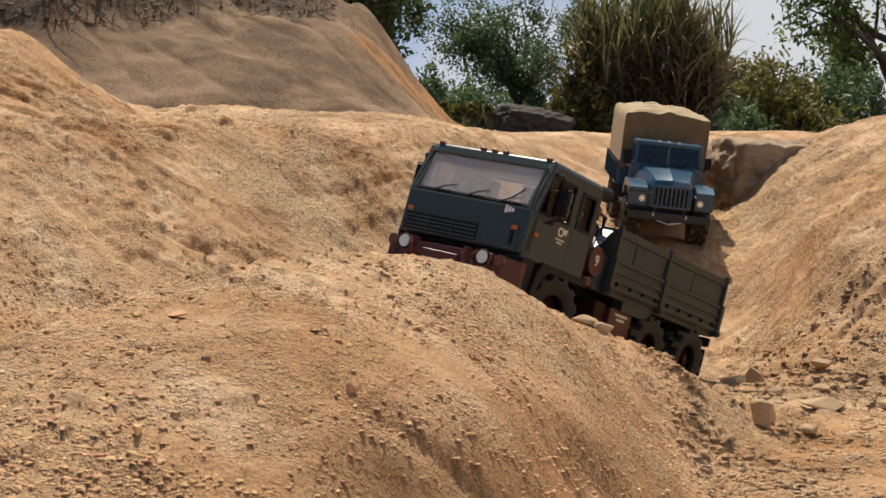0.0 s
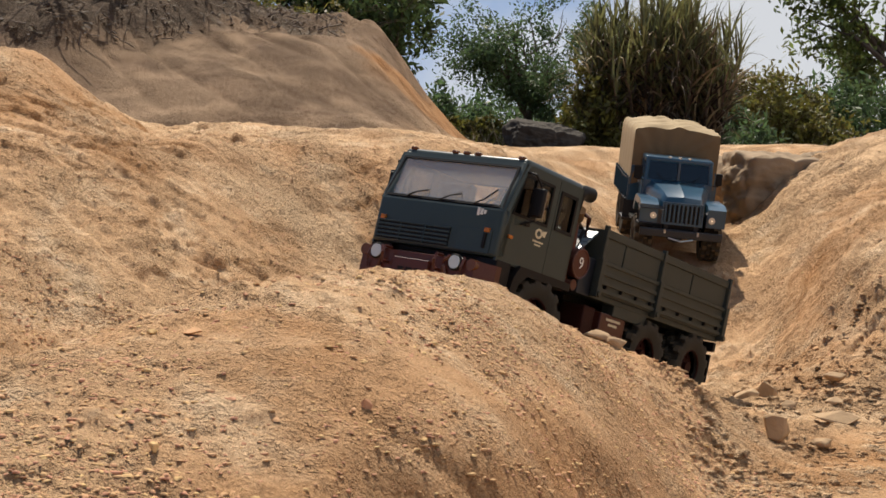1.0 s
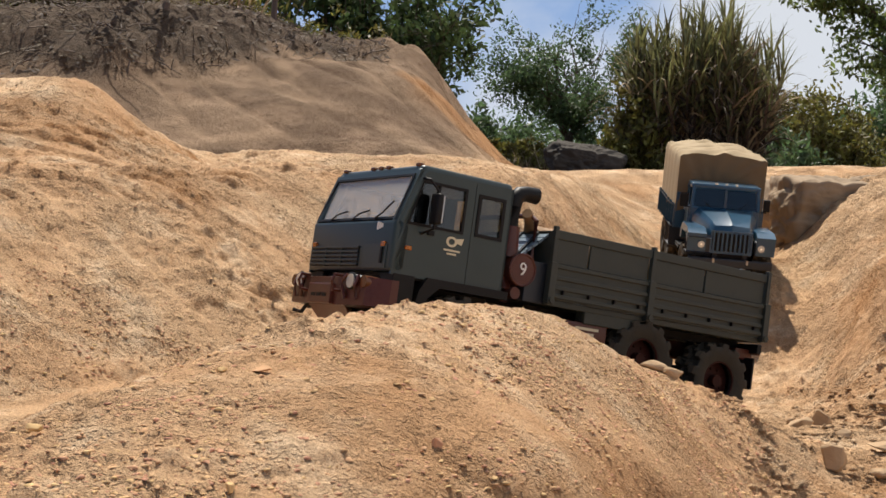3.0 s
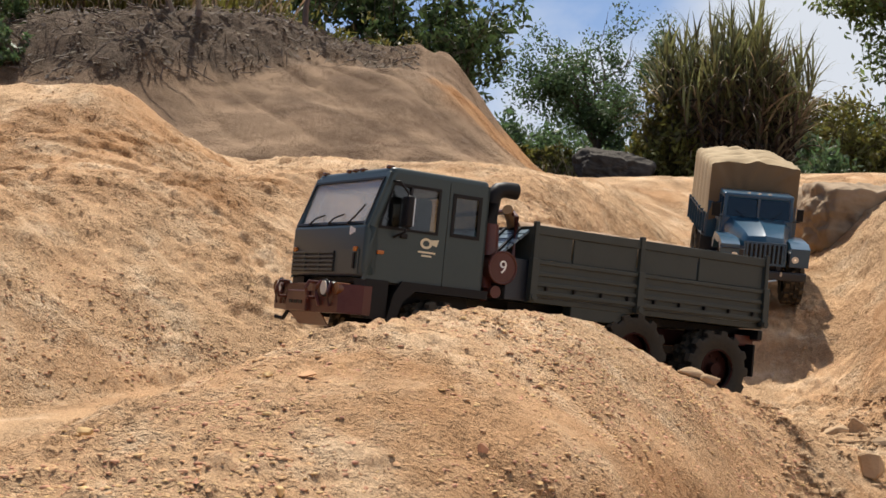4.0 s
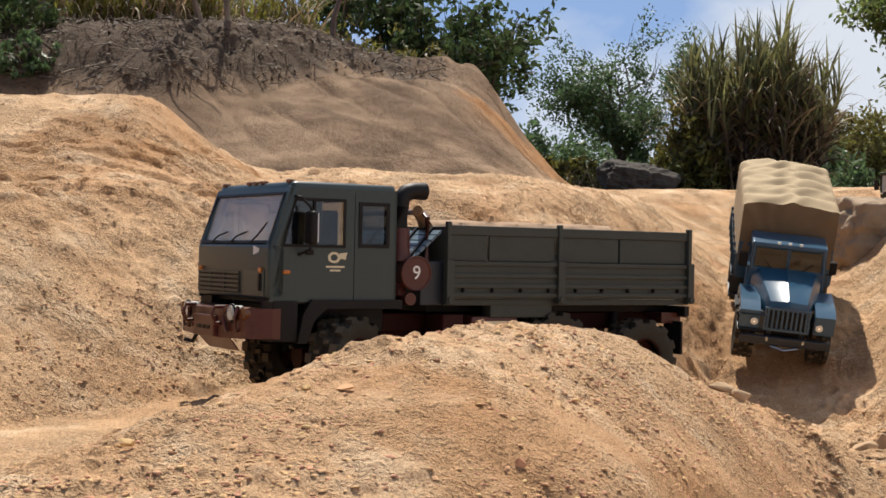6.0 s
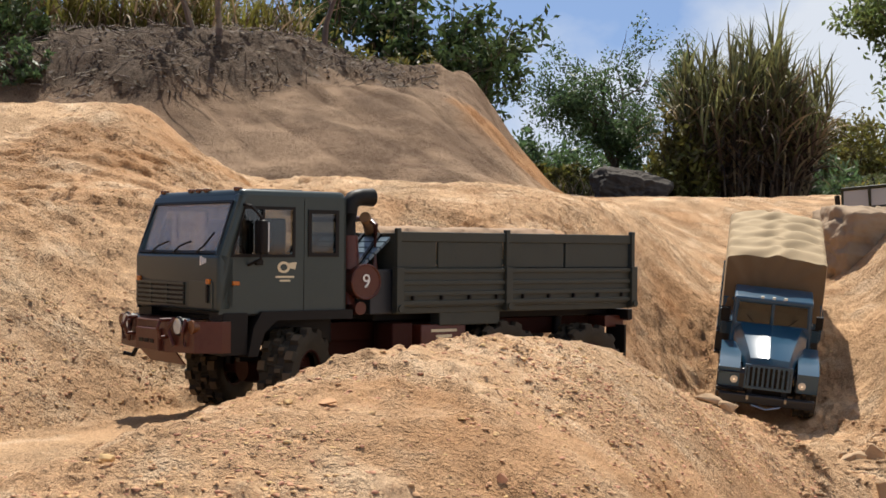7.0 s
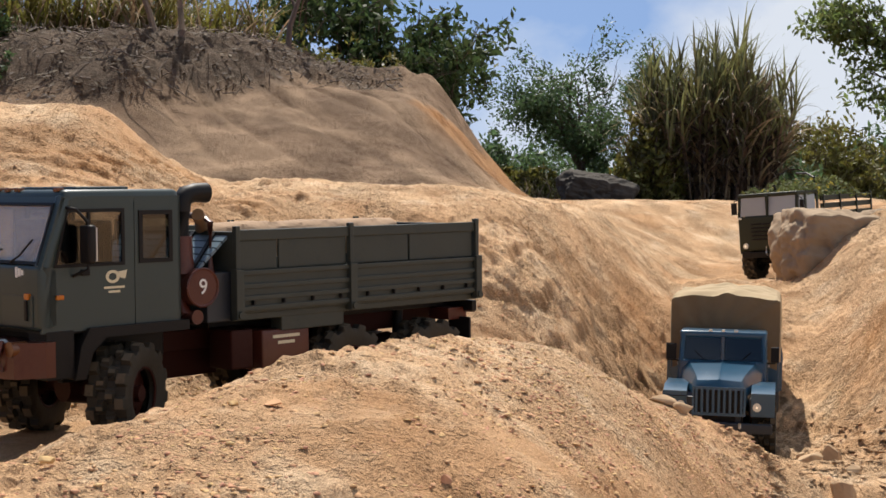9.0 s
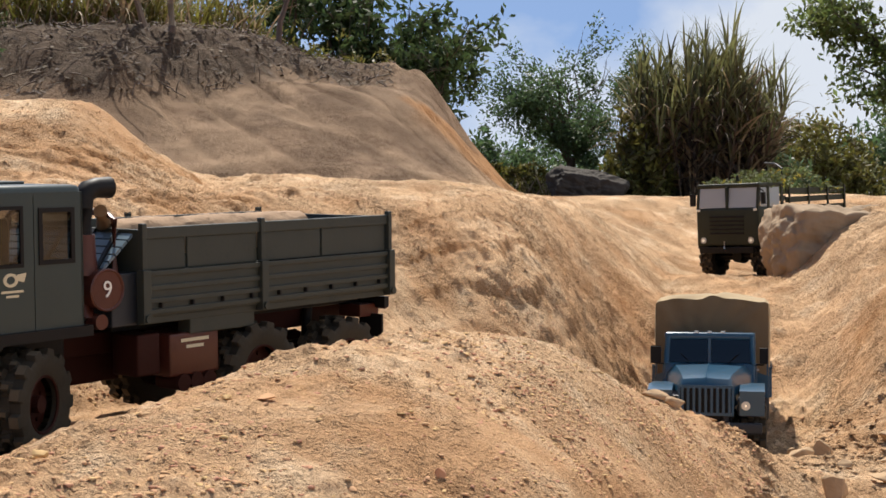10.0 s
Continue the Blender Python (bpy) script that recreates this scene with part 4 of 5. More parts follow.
def build_canvas_truck():
    t = thing("canvas_truck", "scale model blue bonneted truck with khaki canvas cargo cover", "toy truck", "convoy of model trucks")
    cab = part("cab", soften(kbox(-.165, -.075, -.086, .086, .100, .178, 0), .004), BLUE, t, "glossy blue cab", True)
    part("roof", soften(kbox(-.168, -.082, -.086, .086, .222, .236, 0), .006), BLUE, cab, "sunlit blue roof", True)
    part("cab_back", kbox(-.168, -.163, -.084, .084, .175, .226), BLUE, cab)
    for s in (-1, 1):
        part("screen_post", piped([k3(-.076, s * .082, .176), k3(-.084, s * .079, .228)], .0055, seg=8), BLUE, cab, smooth=True)
        part("rear_post", kbox(-.168, -.155, s * .084 - .002, s * .084 + .002, .172, .226), BLUE, cab)
        part("middle_post", kbox(-.122, -.116, s * .084 - .002, s * .084 + .002, .172, .226), BLUE, cab)
        pane = part("screen_pane", slabbed([k3(-.0775, s * .004, .179), k3(-.0775, s * .078, .179), k3(-.084, s * .075, .223), k3(-.084, s * .004, .223)], (-.001, 0, 0)), DIM, cab)
        pane.visible_shadow = False
        side = part("side_window", slabbed([k3(-.080, s * .0835, .178), k3(-.155, s * .0835, .178), k3(-.155, s * .081, .224), k3(-.086, s * .081, .224)], (0, -s * .001, 0)), DIM, cab)
        side.visible_shadow = False
        part("wiper", piped([k3(-.0755, s * .035, .178), k3(-.078, s * .055, .196)], .0011, seg=6), BLACK, cab)
        door = part("door", kbox(-.155, -.082, s * .086, s * .0885, .105, .176), BLUE, t, "blue door")
        part("door_handle", kbox(-.150, -.138, s * .088, s * .092, .162, .166), STEEL, door)
        mir = part("mirror", soften(kbox(-.082, -.074, s * .094, s * .110, .178, .208, 0), .002), BLACK, t, "black mirror")
        part("mirror_arm", piped([k3(-.080, s * .086, .176), k3(-.077, s * .102, .176), k3(-.078, s * .102, .190)], .0018, seg=6), BLACK, mir)
        # fender: flat top with a sloped lip
        prof = [(.090, .118), (.092, .134), (.060, .143), (-.045, .143), (-.080, .120), (-.080, .100), (-.062, .100), (-.045, .124), (.050, .126), (.072, .110), (.078, .090), (.088, .090)]
        f = part("fender", soften(slabbed([k3(x, s * .060, z) for x, z in prof], (0, s * K * .044, 0)), .0025, 2), BLUE, t, "blue front wing", True)
        part("headlight", rodded(k3(.080, s * .071, .108), k3(.0935, s * .071, .108), K * .0080, seg=18), LENS, f, "small round headlight", True)
        part("headlight_glint", rodded(k3(.0930, s * .071, .108), k3(.0945, s * .071, .108), K * .0022, seg=12), LIT, f, "glowing spot standing for a headlamp glint")
        # navy here, not the wing's blue: shade below the wing put into colour
        part("headlight_shell", soften(kbox(.050, .088, s * .056, s * .098, .088, .124, 0), .008), NAVY, f, smooth=True)
        part("running_board", kbox(-.165, -.075, s * .078, s * .104, .072, .078), BLACK, t)
        part("fuel_tank", soften(kbox(-.270, -.190, s * .070, s * .112, .062, .112, 0), .008), NAVY, t, smooth=True)
        part("tow_hook", piped([k3(.092, s * .040, .070), k3(.102, s * .040, .070), k3(.102, s * .040, .078)], .003, seg=6), STEEL, t)
        part("frame_rail", kbox(-.56, .085, s * .036 - .005, s * .036 + .005, .075, .098), NAVY, t)
    part("screen_divider", kbox(-.0835, -.0765, -.003, .003, .177, .225, .0005), BLUE, cab)
    for y in (-.025, 0, .025):
        part("roof_lamp", soften(kbox(-.092, -.084, y - .004, y + .004, .234, .2395, 0), .001), LENS, cab)
    # bonnet: tapered, creased along the middle
    bm = bmesh.new()
    rings = []
    for x, w, zb, zs, zt in ((-.075, .080, .110, .158, .178), (-.02, .070, .110, .152, .173), (.045, .056, .108, .142, .164), (.076, .050, .104, .136, .156), (.084, .046, .102, .128, .144)):
        rings.append([bm.verts.new(k3(x, y, z)) for y, z in ((-w, zb), (-w, zs), (-w * .82, zt - .002), (-.004, zt), (0, zt + .002), (.004, zt), (w * .82, zt - .002), (w, zs), (w, zb))])
    for a, b in zip(rings, rings[1:]):
        for k in range(8):
            bm.faces.new((a[k], a[k + 1], b[k + 1], b[k]))
    bm.faces.new(rings[-1])
    bm.faces.new(rings[0][::-1])
    part("bonnet", bm, BLUE, t, "glossy blue bonnet with a centre crease", True)
    part("grille_recess", kbox(.080, .0865, -.047, .047, .092, .140, .001), BLACK, t, "dark grille opening")
    part("grille_frame", framed([k3(.086, -.050, .089), k3(.086, .050, .089), k3(.084, .050, .143), k3(.084, -.050, .143)], [k3(.086, -.046, .094), k3(.086, .046, .094), k3(.084, .046, .138), k3(.084, -.046, .138)], (K * .004, 0, 0)), BLUE, t)
    for k in range(9):
        y = -.042 + .0105 * k
        part("grille_bar", soften(kbox(.085, .0905, y - .0024, y + .0024, .093, .139, 0), .0008, 1), BLUE, t)
    part("radiator_core", kbox(.02, .080, -.045, .045, .07, .12), BLACK, t)
    bump = part("bumper", soften(kbox(.090, .101, -.100, .100, .058, .078, 0), .003), NAVY, t, "dark blue bumper", True)
    part("bumper_guard", piped([k3(.103, -.03, .058), k3(.108, 0, .052), k3(.103, .03, .058)], .0022, seg=6), STEEL, bump)
    for x in (0, -.335, -.462):
        ax = part("axle", rodded(k3(x, -.085, .056), k3(x, .085, .056), K * .011), NAVY, t, smooth=True)
        part("differential", rodded(k3(x - .022, 0, .056), k3(x + .022, 0, .056), K * .025, K * .018), NAVY, ax, smooth=True)
        for s in (-1, 1):
            part("leaf_spring", kbox(x - .055, x + .055, s * .050 - .006, s * .050 + .006, .066, .074), BLACK, t)
    # cargo box and canvas
    part("cargo_floor", kbox(-.560, -.185, -.110, .110, .108, .116), BLUE, t)
    for s in (-1, 1):
        brd = part("cargo_side", kbox(-.560, -.185, s * .110 - .003, s * .110 + .003, .108, .168), BLUE, t, "blue cargo side")
        for k in range(7):
            x = -.20 - .058 * k
            part("side_rib", kbox(x - .003, x + .003, s * .112, s * .117, .108, .168), BLUE, brd)
    part("cargo_tail", kbox(-.563, -.557, -.110, .110, .108, .168), BLUE, t)
    part("cargo_front", kbox(-.188, -.182, -.110, .110, .108, .200), BLUE, t)
    rng = np.random.RandomState(3)
    bm = bmesh.new()
    nx, na = 64, 44
    rows = []
    for i in range(nx):
        u = i / (nx - 1)
        x = -.183 - .375 * u
        bow = abs(math.sin(u * math.pi * 5))          # sags between the five bows
        line = []
        for j in range(na):
            a = j / (na - 1) * 2 - 1                  # -1 left foot, 1 right foot
            w, foot, top = .114, .150, .312
            # rounded rectangle section
            if abs(a) < .62:
                b = a / .62
                y, z = b * w * .90, top - .010 * b * b
            else:
                c = (abs(a) - .62) / .38
                turn = min(1, c / .30)
                y = math.copysign(w * (.90 + .10 * math.sin(turn * 1.5708)), a)
                z = top - .010 - .022 * (1 - math.cos(turn * 1.5708)) - max(0, (c - .30) / .70) * (top - .032 - foot)
            sag = (.0075 * (1 - bow) if abs(a) < .7 else .003 * (1 - bow))
            z -= sag * (1 - .4 * abs(a))
            if abs(a) > .7:
                y *= 1 - .03 * (1 - bow)
            fold = .0030 * math.sin(95 * x + 5 * math.sin(26 * y) + 2.0 * u) * (1 - .5 * abs(a)) + .0020 * math.sin(60 * y + 50 * x + 3 * math.sin(40 * x))
            line.append(bm.verts.new(k3(x, y, z + fold)))
        rows.append(line)
    for a, b in zip(rows, rows[1:]):
        for j in range(na - 1):
            bm.faces.new((a[j], a[j + 1], b[j + 1], b[j]))
    # gathered front and back walls
    flaps = []
    for row in (rows[0], rows[-1]):
        fb = bmesh.new()
        prev = [fb.verts.new(v.co) for v in row]
        first = prev
        for ring in range(1, 9):
            f = ring / 8
            cur = []
            for j, v in enumerate(first):
                p = v.co.lerp(Vector((v.co.x, 0, K * .19)), f)
                p.x += .0035 * math.sin(j * .9 + ring * 1.3) * (1 - f) + (.004 * math.sin(f * 3.14))
                cur.append(fb.verts.new(p))
            for j in range(na - 1):
                fb.faces.new((prev[j], prev[j + 1], cur[j + 1], cur[j]))
            prev = cur
        flaps.append(fb)
    for fb, nm in zip(flaps, ("front_flap", "rear_flap")):
        part(nm, fb, FLAP, t, "brown canvas end wall, darkened for shade", True)
    part("canvas_cover", bm, CANVAS, t, "dusty khaki canvas with sagging folds", True)
    part("canvas_rope", piped([k3(-.182, -.116, .165), k3(-.30, -.1175, .162), k3(-.44, -.1175, .165), k3(-.558, -.116, .162)], .0016, seg=6), BLACK, t)
    part("canvas_rope", piped([k3(-.182, .116, .165), k3(-.30, .1175, .162), k3(-.44, .1175, .165), k3(-.558, .116, .162)], .0016, seg=6), BLACK, t)
    wheels = add_wheels(t, [(K * x, K * .084 * s, 0) for x in (0, -.335, -.462) for s in (1, -1)], K * .056, K * .046, NAVY, "dark blue rim")
    return t, wheels


CANVAS_TRUCK, CANVAS_WHEELS = build_canvas_truck()


# ---- the dark green forward-control truck with camouflage ----
def build_green_truck():
    t = thing("camouflaged_truck", "scale model dark green forward-control truck with leafy camouflage load", "toy truck", "convoy of model trucks")
    cab = part("cab", soften(boxed(-.085, .070, -.115, .115, .095, .215, bevel=0), .008), FOREST, t, "dark green cab", True)
    part("roof", soften(boxed(-.088, .062, -.115, .115, .278, .292, bevel=0), .005), FOREST, cab, smooth=True)
    for s in (-1, 1):
        part("screen_post", slabbed([(.068, s * .106, .212), (.068, s * .115, .212), (.058, s * .115, .282), (.058, s * .106, .282)], (-.008, 0, 0)), FOREST, cab)
        part("screen_pane", slabbed([(.0655, s * .004, .216), (.0655, s * .106, .216), (.0575, s * .104, .279), (.0575, s * .004, .279)], (-.002, 0, 0)), PALE, cab, "pane with a pale sky reflection in its colour")
        for x0, x1 in ((.012, .050), (-.060, .002)):
            part("side_window", slabbed([(x0, s * .1135, .217), (x1, s * .1135, .217), (min(x1, .046), s * .1125, .277), (x0, s * .1125, .277)], (0, -s * .002, 0)), PALE, cab)
        for x in (.007, -.073):
            part("side_post", boxed(x - .006, x + .006, s * .115 - .003, s * .115 + .001, .212, .282), FOREST, cab)
        part("headlight", rodded((.066, s * .088, .113), (.0735, s * .088, .113), .010, seg=16), LENS, t, "round headlight", True)
        part("headlight_glint", rodded((.0730, s * .088, .113), (.0745, s * .088, .113), .0045, seg=10), LIT, t, "glowing spot standing for a headlamp glint")
        mir = part("mirror", soften(boxed(.058, .066, s * .124, s * .138, .225, .262, bevel=0), .002), BLACK, t)
        part("mirror_arm", piped([(.060, s * .112, .275), (.061, s * .130, .268), (.061, s * .131, .255)], .0018, seg=6), BLACK, mir)
        part("marker_lamp", soften(boxed(.064, .073, s * .105 - .006, s * .105 + .006, .205, .213, bevel=0), .0015), LENS, t)
        part("frame_rail", boxed(-.47, .065, s * .036 - .005, s * .036 + .005, .072, .096), BLACK, t)
        part("mud_guard", boxed(-.090, .060, s * .080, s * .116, .088, .100), BLACK, t)
    part("screen_divider", boxed(.058, .070, -.004, .004, .212, .282), FOREST, cab)
    for k in range(5):
        part("grille_slat", boxed(.0695, .0735, -.062, .062, .132 + .013 * k, .138 + .013 * k), BLACK, cab)
    part("bumper", soften(boxed(.068, .080, -.100, .100, .072, .092, bevel=0), .002), BLACK, t)
    part("tow_hook", piped([(.080, 0, .080), (.090, 0, .088), (.086, 0, .110)], .003, seg=6), STEEL, t)
    for x in (0, -.33):
        ax = part("axle", rodded((x, -.09, .058), (x, .09, .058), .011), BLACK, t, smooth=True)
        part("differential", rodded((x - .02, 0, .058), (x + .02, 0, .058), .024, .018), BLACK, ax, smooth=True)
    part("cargo_floor", boxed(-.475, -.095, -.115, .115, .118, .126), FOREST, t)
    for s in (-1, 1):
        for z in (.135, .165, .195, .225, .252):
            part("cargo_board", boxed(-.475, -.095, s * .115 - .002, s * .115 + .002, z, z + .018), FOREST, t)
        for x in (-.11, -.23, -.35, -.46):
            part("cargo_stake", boxed(x - .004, x + .004, s * .1175, s * .122, .118, .275), FOREST, t)
    rng = random.Random(8)
    for nm, m, n in (("camouflage", CAMO, 1500), ("yellow_foliage", YELLOWED, 420)):
        bm = bmesh.new()
        for k in range(n):
            x, y = rng.uniform(-.44, .02), rng.uniform(-.13, .13)
            top = .296 + .035 * math.exp(-((x + .22) / .10) ** 2) * (.5 + .5 * math.cos(y * 9)) + .010 * math.sin(x * 40) * math.cos(y * 30)
            if x < -.30:
                top -= .030
            if nm != "camouflage" and math.sin(x * 23 + 1) * math.cos(y * 21) < .25:
                continue
            c = Vector((x, y, max(.262, top * rng.uniform(.93, 1.02))))
            q = Euler((rng.uniform(-1, 1), rng.uniform(-1, 1), rng.uniform(0, 6.28))).to_matrix()
            L, w = rng.uniform(.010, .026), rng.uniform(.003, .007)
            bm.faces.new([bm.verts.new(c + q @ Vector(p)) for p in ((-L / 2, 0, 0), (0, -w, .002), (L / 2, 0, 0), (0, w, .002))])
        part(nm, bm, m, t, "scraps of leafy camouflage" if nm == "camouflage" else "yellowed leaf sprays")
    part("gun_mount", piped([(-.215, .03, .27), (-.22, .03, .335), (-.26, -.02, .352), (-.31, -.09, .356)], .004, seg=8), BLACK, t)
    part("roof_horn", rodded((-.03, -.02, .292), (-.028, -.02, .318), .007, .004), BLACK, t)
    wheels = add_wheels(t, [(x, .096 * s, 0) for x in (0, -.33) for s in (1, -1)], .058, .048, BLACK, "black rim")
    return t, wheels


GREEN_TRUCK, GREEN_WHEELS = build_green_truck()


# ---- stones, clods and rocks ----
ICO_V = [(0, 0, -1), (.724, -.526, -.447), (-.276, -.851, -.447), (-.894, 0, -.447), (-.276, .851, -.447), (.724, .526, -.447),
         (.276, -.851, .447), (-.724, -.526, .447), (-.724, .526, .447), (.276, .851, .447), (.894, 0, .447), (0, 0, 1)]
ICO_F = [(0, 1, 2), (1, 0, 5), (0, 2, 3), (0, 3, 4), (0, 4, 5), (1, 5, 10), (2, 1, 6), (3, 2, 7), (4, 3, 8), (5, 4, 9),
         (1, 10, 6), (2, 6, 7), (3, 7, 8), (4, 8, 9), (5, 9, 10), (6, 10, 11), (7, 6, 11), (8, 7, 11), (9, 8, 11), (10, 9, 11)]


def quick_mesh(name, verts, faces, material, smooth=False):
    """faces: an integer array, all with the same number of corners."""
    me = bpy.data.meshes.new(name)
    verts, faces = np.asarray(verts, np.float32), np.asarray(faces, np.int32)
    me.vertices.add(len(verts))
    me.vertices.foreach_set("co", verts.ravel())
    me.loops.add(faces.size)
    me.loops.foreach_set("vertex_index", faces.ravel())
    me.polygons.add(len(faces))
    me.polygons.foreach_set("loop_start", np.arange(0, faces.size, faces.shape[1], dtype=np.int32))
    me.update(calc_edges=True)
    if smooth:
        me.polygons.foreach_set("use_smooth", np.ones(len(faces), bool))
    me.materials.append(material)
    return me


def scatter_clods(name, rng, n, area, sizes, material, label, keep=None):
    x, y = rng.uniform(area[0], area[1], n * 3), rng.uniform(area[2], area[3], n * 3)
    dens = 0.6 + 0.4 * grain(x, y, 0.16, 51) + 0.35 * grain(x, y, 0.05, 52)
    ok = rng.uniform(0, 1, n * 3) < dens ** 2 * 1.3
    if keep is not None:
        ok &= keep(x, y)
    x, y = x[ok][:n], y[ok][:n]
    n = len(x)
    s = sizes[0] + (sizes[1] - sizes[0]) * rng.uniform(0, 1, n) ** 3.5
    base = np.array(ICO_V)
    v = base[None] * (1 + rng.uniform(-.5, .45, (n, 12, 1))) * s[:, None, None]
    v = v * np.stack([rng.uniform(.8, 1.4, n), rng.uniform(.8, 1.4, n), rng.uniform(.28, .50, n)], 1)[:, None, :]
    a = rng.uniform(0, 6.28, n)
    c, q = np.cos(a)[:, None], np.sin(a)[:, None]
    vx, vy = v[..., 0] * c - v[..., 1] * q, v[..., 0] * q + v[..., 1] * c
    z = land(x, y)
    v = np.stack([vx + x[:, None], vy + y[:, None], v[..., 2] + (z - 0.08 * s)[:, None]], -1).reshape(-1, 3)
    f = (np.array([q for q in ICO_F if 0 not in q])[None] + 12 * np.arange(n)[:, None, None]).reshape(-1, 3)
    return tagged(new(name, quick_mesh(name, v, f, material, True)), label, "gravel", kind="stuff")


def off_track(x, y):
    d, _ = along(x, y, TRACK)
    return np.abs(d) > 0.13


rng = np.random.RandomState(11)
scatter_clods("clods", rng, 46000, (-0.75, 0.62, 0.92, 2.2), (0.0006, 0.0036), CLOD, "loose ochre crumbs and clods on the mound", off_track)
scatter_clods("slope_crumbs", rng, 20000, (-1.1, 0.75, 2.1, 3.9), (0.0009, 0.0032), CLOD, "ochre crumbs on the sandy slope", off_track)
scatter_clods("bank_crumbs", rng, 3500, (0.80, 1.8, 2.6, 4.5), (0.0012, 0.0042), CLOD, "ochre crumbs on the gully bank", off_track)
scatter_clods("gully_gravel", rng, 11000, (0.50, 1.35, 1.75, 3.0), (0.0015, 0.0100), EARTH, "broken stones and clods in the gully bottom", lambda x, y: np.ones(x.shape, bool))


def stone(x, y, size, seed, material=STONE, turn=0.0, label=""):
    """A broken stone with flat faces and worn edges."""
    rng = random.Random(seed)
    bm = bmesh.new()
    for k in range(13):
        p = Vector((rng.gauss(0, 1), rng.gauss(0, 1), rng.gauss(0, 1))).normalized() * rng.uniform(.85, 1.1)
        bm.verts.new((p.x * size[0] / 2, p.y * size[1] / 2, p.z * size[2] / 2))
    res = bmesh.ops.convex_hull(bm, input=bm.verts)
    bmesh.ops.delete(bm, geom=[v for v in bm.verts if not v.link_faces], context="VERTS")
    bmesh.ops.dissolve_limit(bm, angle_limit=radians(14), verts=bm.verts, edges=bm.edges)
    bmesh.ops.bevel(bm, geom=list(bm.edges), offset=min(size) * .07, segments=1, affect="EDGES", clamp_overlap=True)
    me = bpy.data.meshes.new("stone")
    bm.to_mesh(me)
    bm.free()
    me.materials.append(material)
    ob = new("stone", me)
    ob.matrix_world = pose(x, y, floor_at(x, y) + size[2] * 0.32, 4 * math.sin(seed), 5 * math.cos(seed), turn)
    return tagged(ob, label or "pale broken stone lying on the sand", "stone", "loose stones")


def boulder(name, x, y, z, size, seed, material, turn, rough, label):
    bm = bmesh.new()
    bmesh.ops.create_icosphere(bm, subdivisions=6, radius=1)
    off = Vector((seed * 7.3, seed * 3.1, seed * 1.7))
    for v in bm.verts:
        p = v.co.copy()
        q = p * (1 + rough * noise.fractal(p * 1.1 + off, 0.9, 2.1, 6))
        m = max(abs(q.x), abs(q.y), abs(q.z))
        q = q.lerp(q / m * 0.86, 0.66)
        w = Vector((q.x * size[0] / 2, q.y * size[1] / 2, q.z * size[2] / 2))
        # cracks, pits and a rough skin
        crack = (1 - abs(noise.noise(w * 6 + off))) ** 9
        pit = max(0, noise.fractal(w * 14 - off, 0.8, 2.2, 5) - .25)
        v.co = w - p * (.016 * crack + .020 * pit) + p * (.010 * noise.fractal(w * 22 + off, 0.7, 2.2, 5))
    me = bpy.data.meshes.new(name)
    bm.to_mesh(me)
    bm.free()
    me.materials.append(material)
    me.polygons.foreach_set("use_smooth", [True] * len(me.polygons))
    ob = new(name, me)
    ob.matrix_world = pose(x, y, z, 2, 4, turn)
    return tagged(ob, label, "boulder", "rocks")


for k, (x, y, sx, sy, sz, turn) in enumerate([
        (0.86, 2.42, .105, .05, .030, -8), (0.775, 2.66, .060, .045, .045, 20), (0.825, 2.68, .040, .045, .055, 70), (0.69, 2.17, .052, .045, .055, 30),
        (0.405, 2.10, .050, .035, .022, -25), (0.430, 2.085, .038, .030, .026, 10), (0.735, 2.30, .035, .028, .022, 50), (0.92, 2.60, .045, .035, .020, 15),
        (0.97, 2.74, .055, .035, .026, -20), (0.82, 2.53, .03, .028, .020, 0), (1.02, 2.52, .06, .04, .025, 35), (0.63, 2.45, .032, .026, .02, 60), (0.56, 2.36, .03, .022, .018, 5),
        (0.78, 2.22, .04, .03, .022, -40), (-0.085, 1.285, .020, .014, .007, 15), (-0.120, 1.285, .014, .010, .006, 60), (0.067, 1.175, .010, .010, .012, 0),
        (-0.10, 1.105, .013, .012, .009, 30), (-0.25, 1.15, .020, .013, .008, 20), (-0.087, 1.055, .015, .012, .009, 75), (0.80, 2.80, .034, .03, .022, 12), (0.88, 2.9, .03, .022, .018, 44)]):
    stone(x, y, (sx, sy, sz), k + 1, turn=turn, material=CLOD if sx < 0.022 else STONE, label="small crumbling clod on the mound" if sx < 0.022 else "")
boulder("boulder", 1.42, 4.30, 0.165, (0.66, 0.36, 0.29), 41, GREYROCK, 6, 0.22, "large weathered brown-grey boulder sunk in the bank")
slab_rock = boulder("dark_boulder", 1.40, 10.5, floor_at(1.40, 10.5) + 0.02, (0.60, 0.40, 0.34), 42, BLACKROCK, -8, 0.55, "dark rounded boulder before the trees")
slab_rock.matrix_world = pose(1.40, 10.5, floor_at(1.40, 10.5) + 0.03, 6, 13, -8)


# ---- plants ----
def quads_of(centres, along_dir, side_dir, lengths, widths):
    """Leaves as folded diamonds: two triangles each, as four-cornered faces."""
    a, s = along_dir * lengths[:, None], side_dir * widths[:, None]
    v = np.stack([centres - a / 2, centres + s / 2, centres + a / 2, centres - s / 2], 1)
    return v.reshape(-1, 3), np.arange(len(centres) * 4).reshape(-1, 4)


def unit(v):
    return v / np.maximum(1e-9, np.linalg.norm(v, axis=-1, keepdims=True))


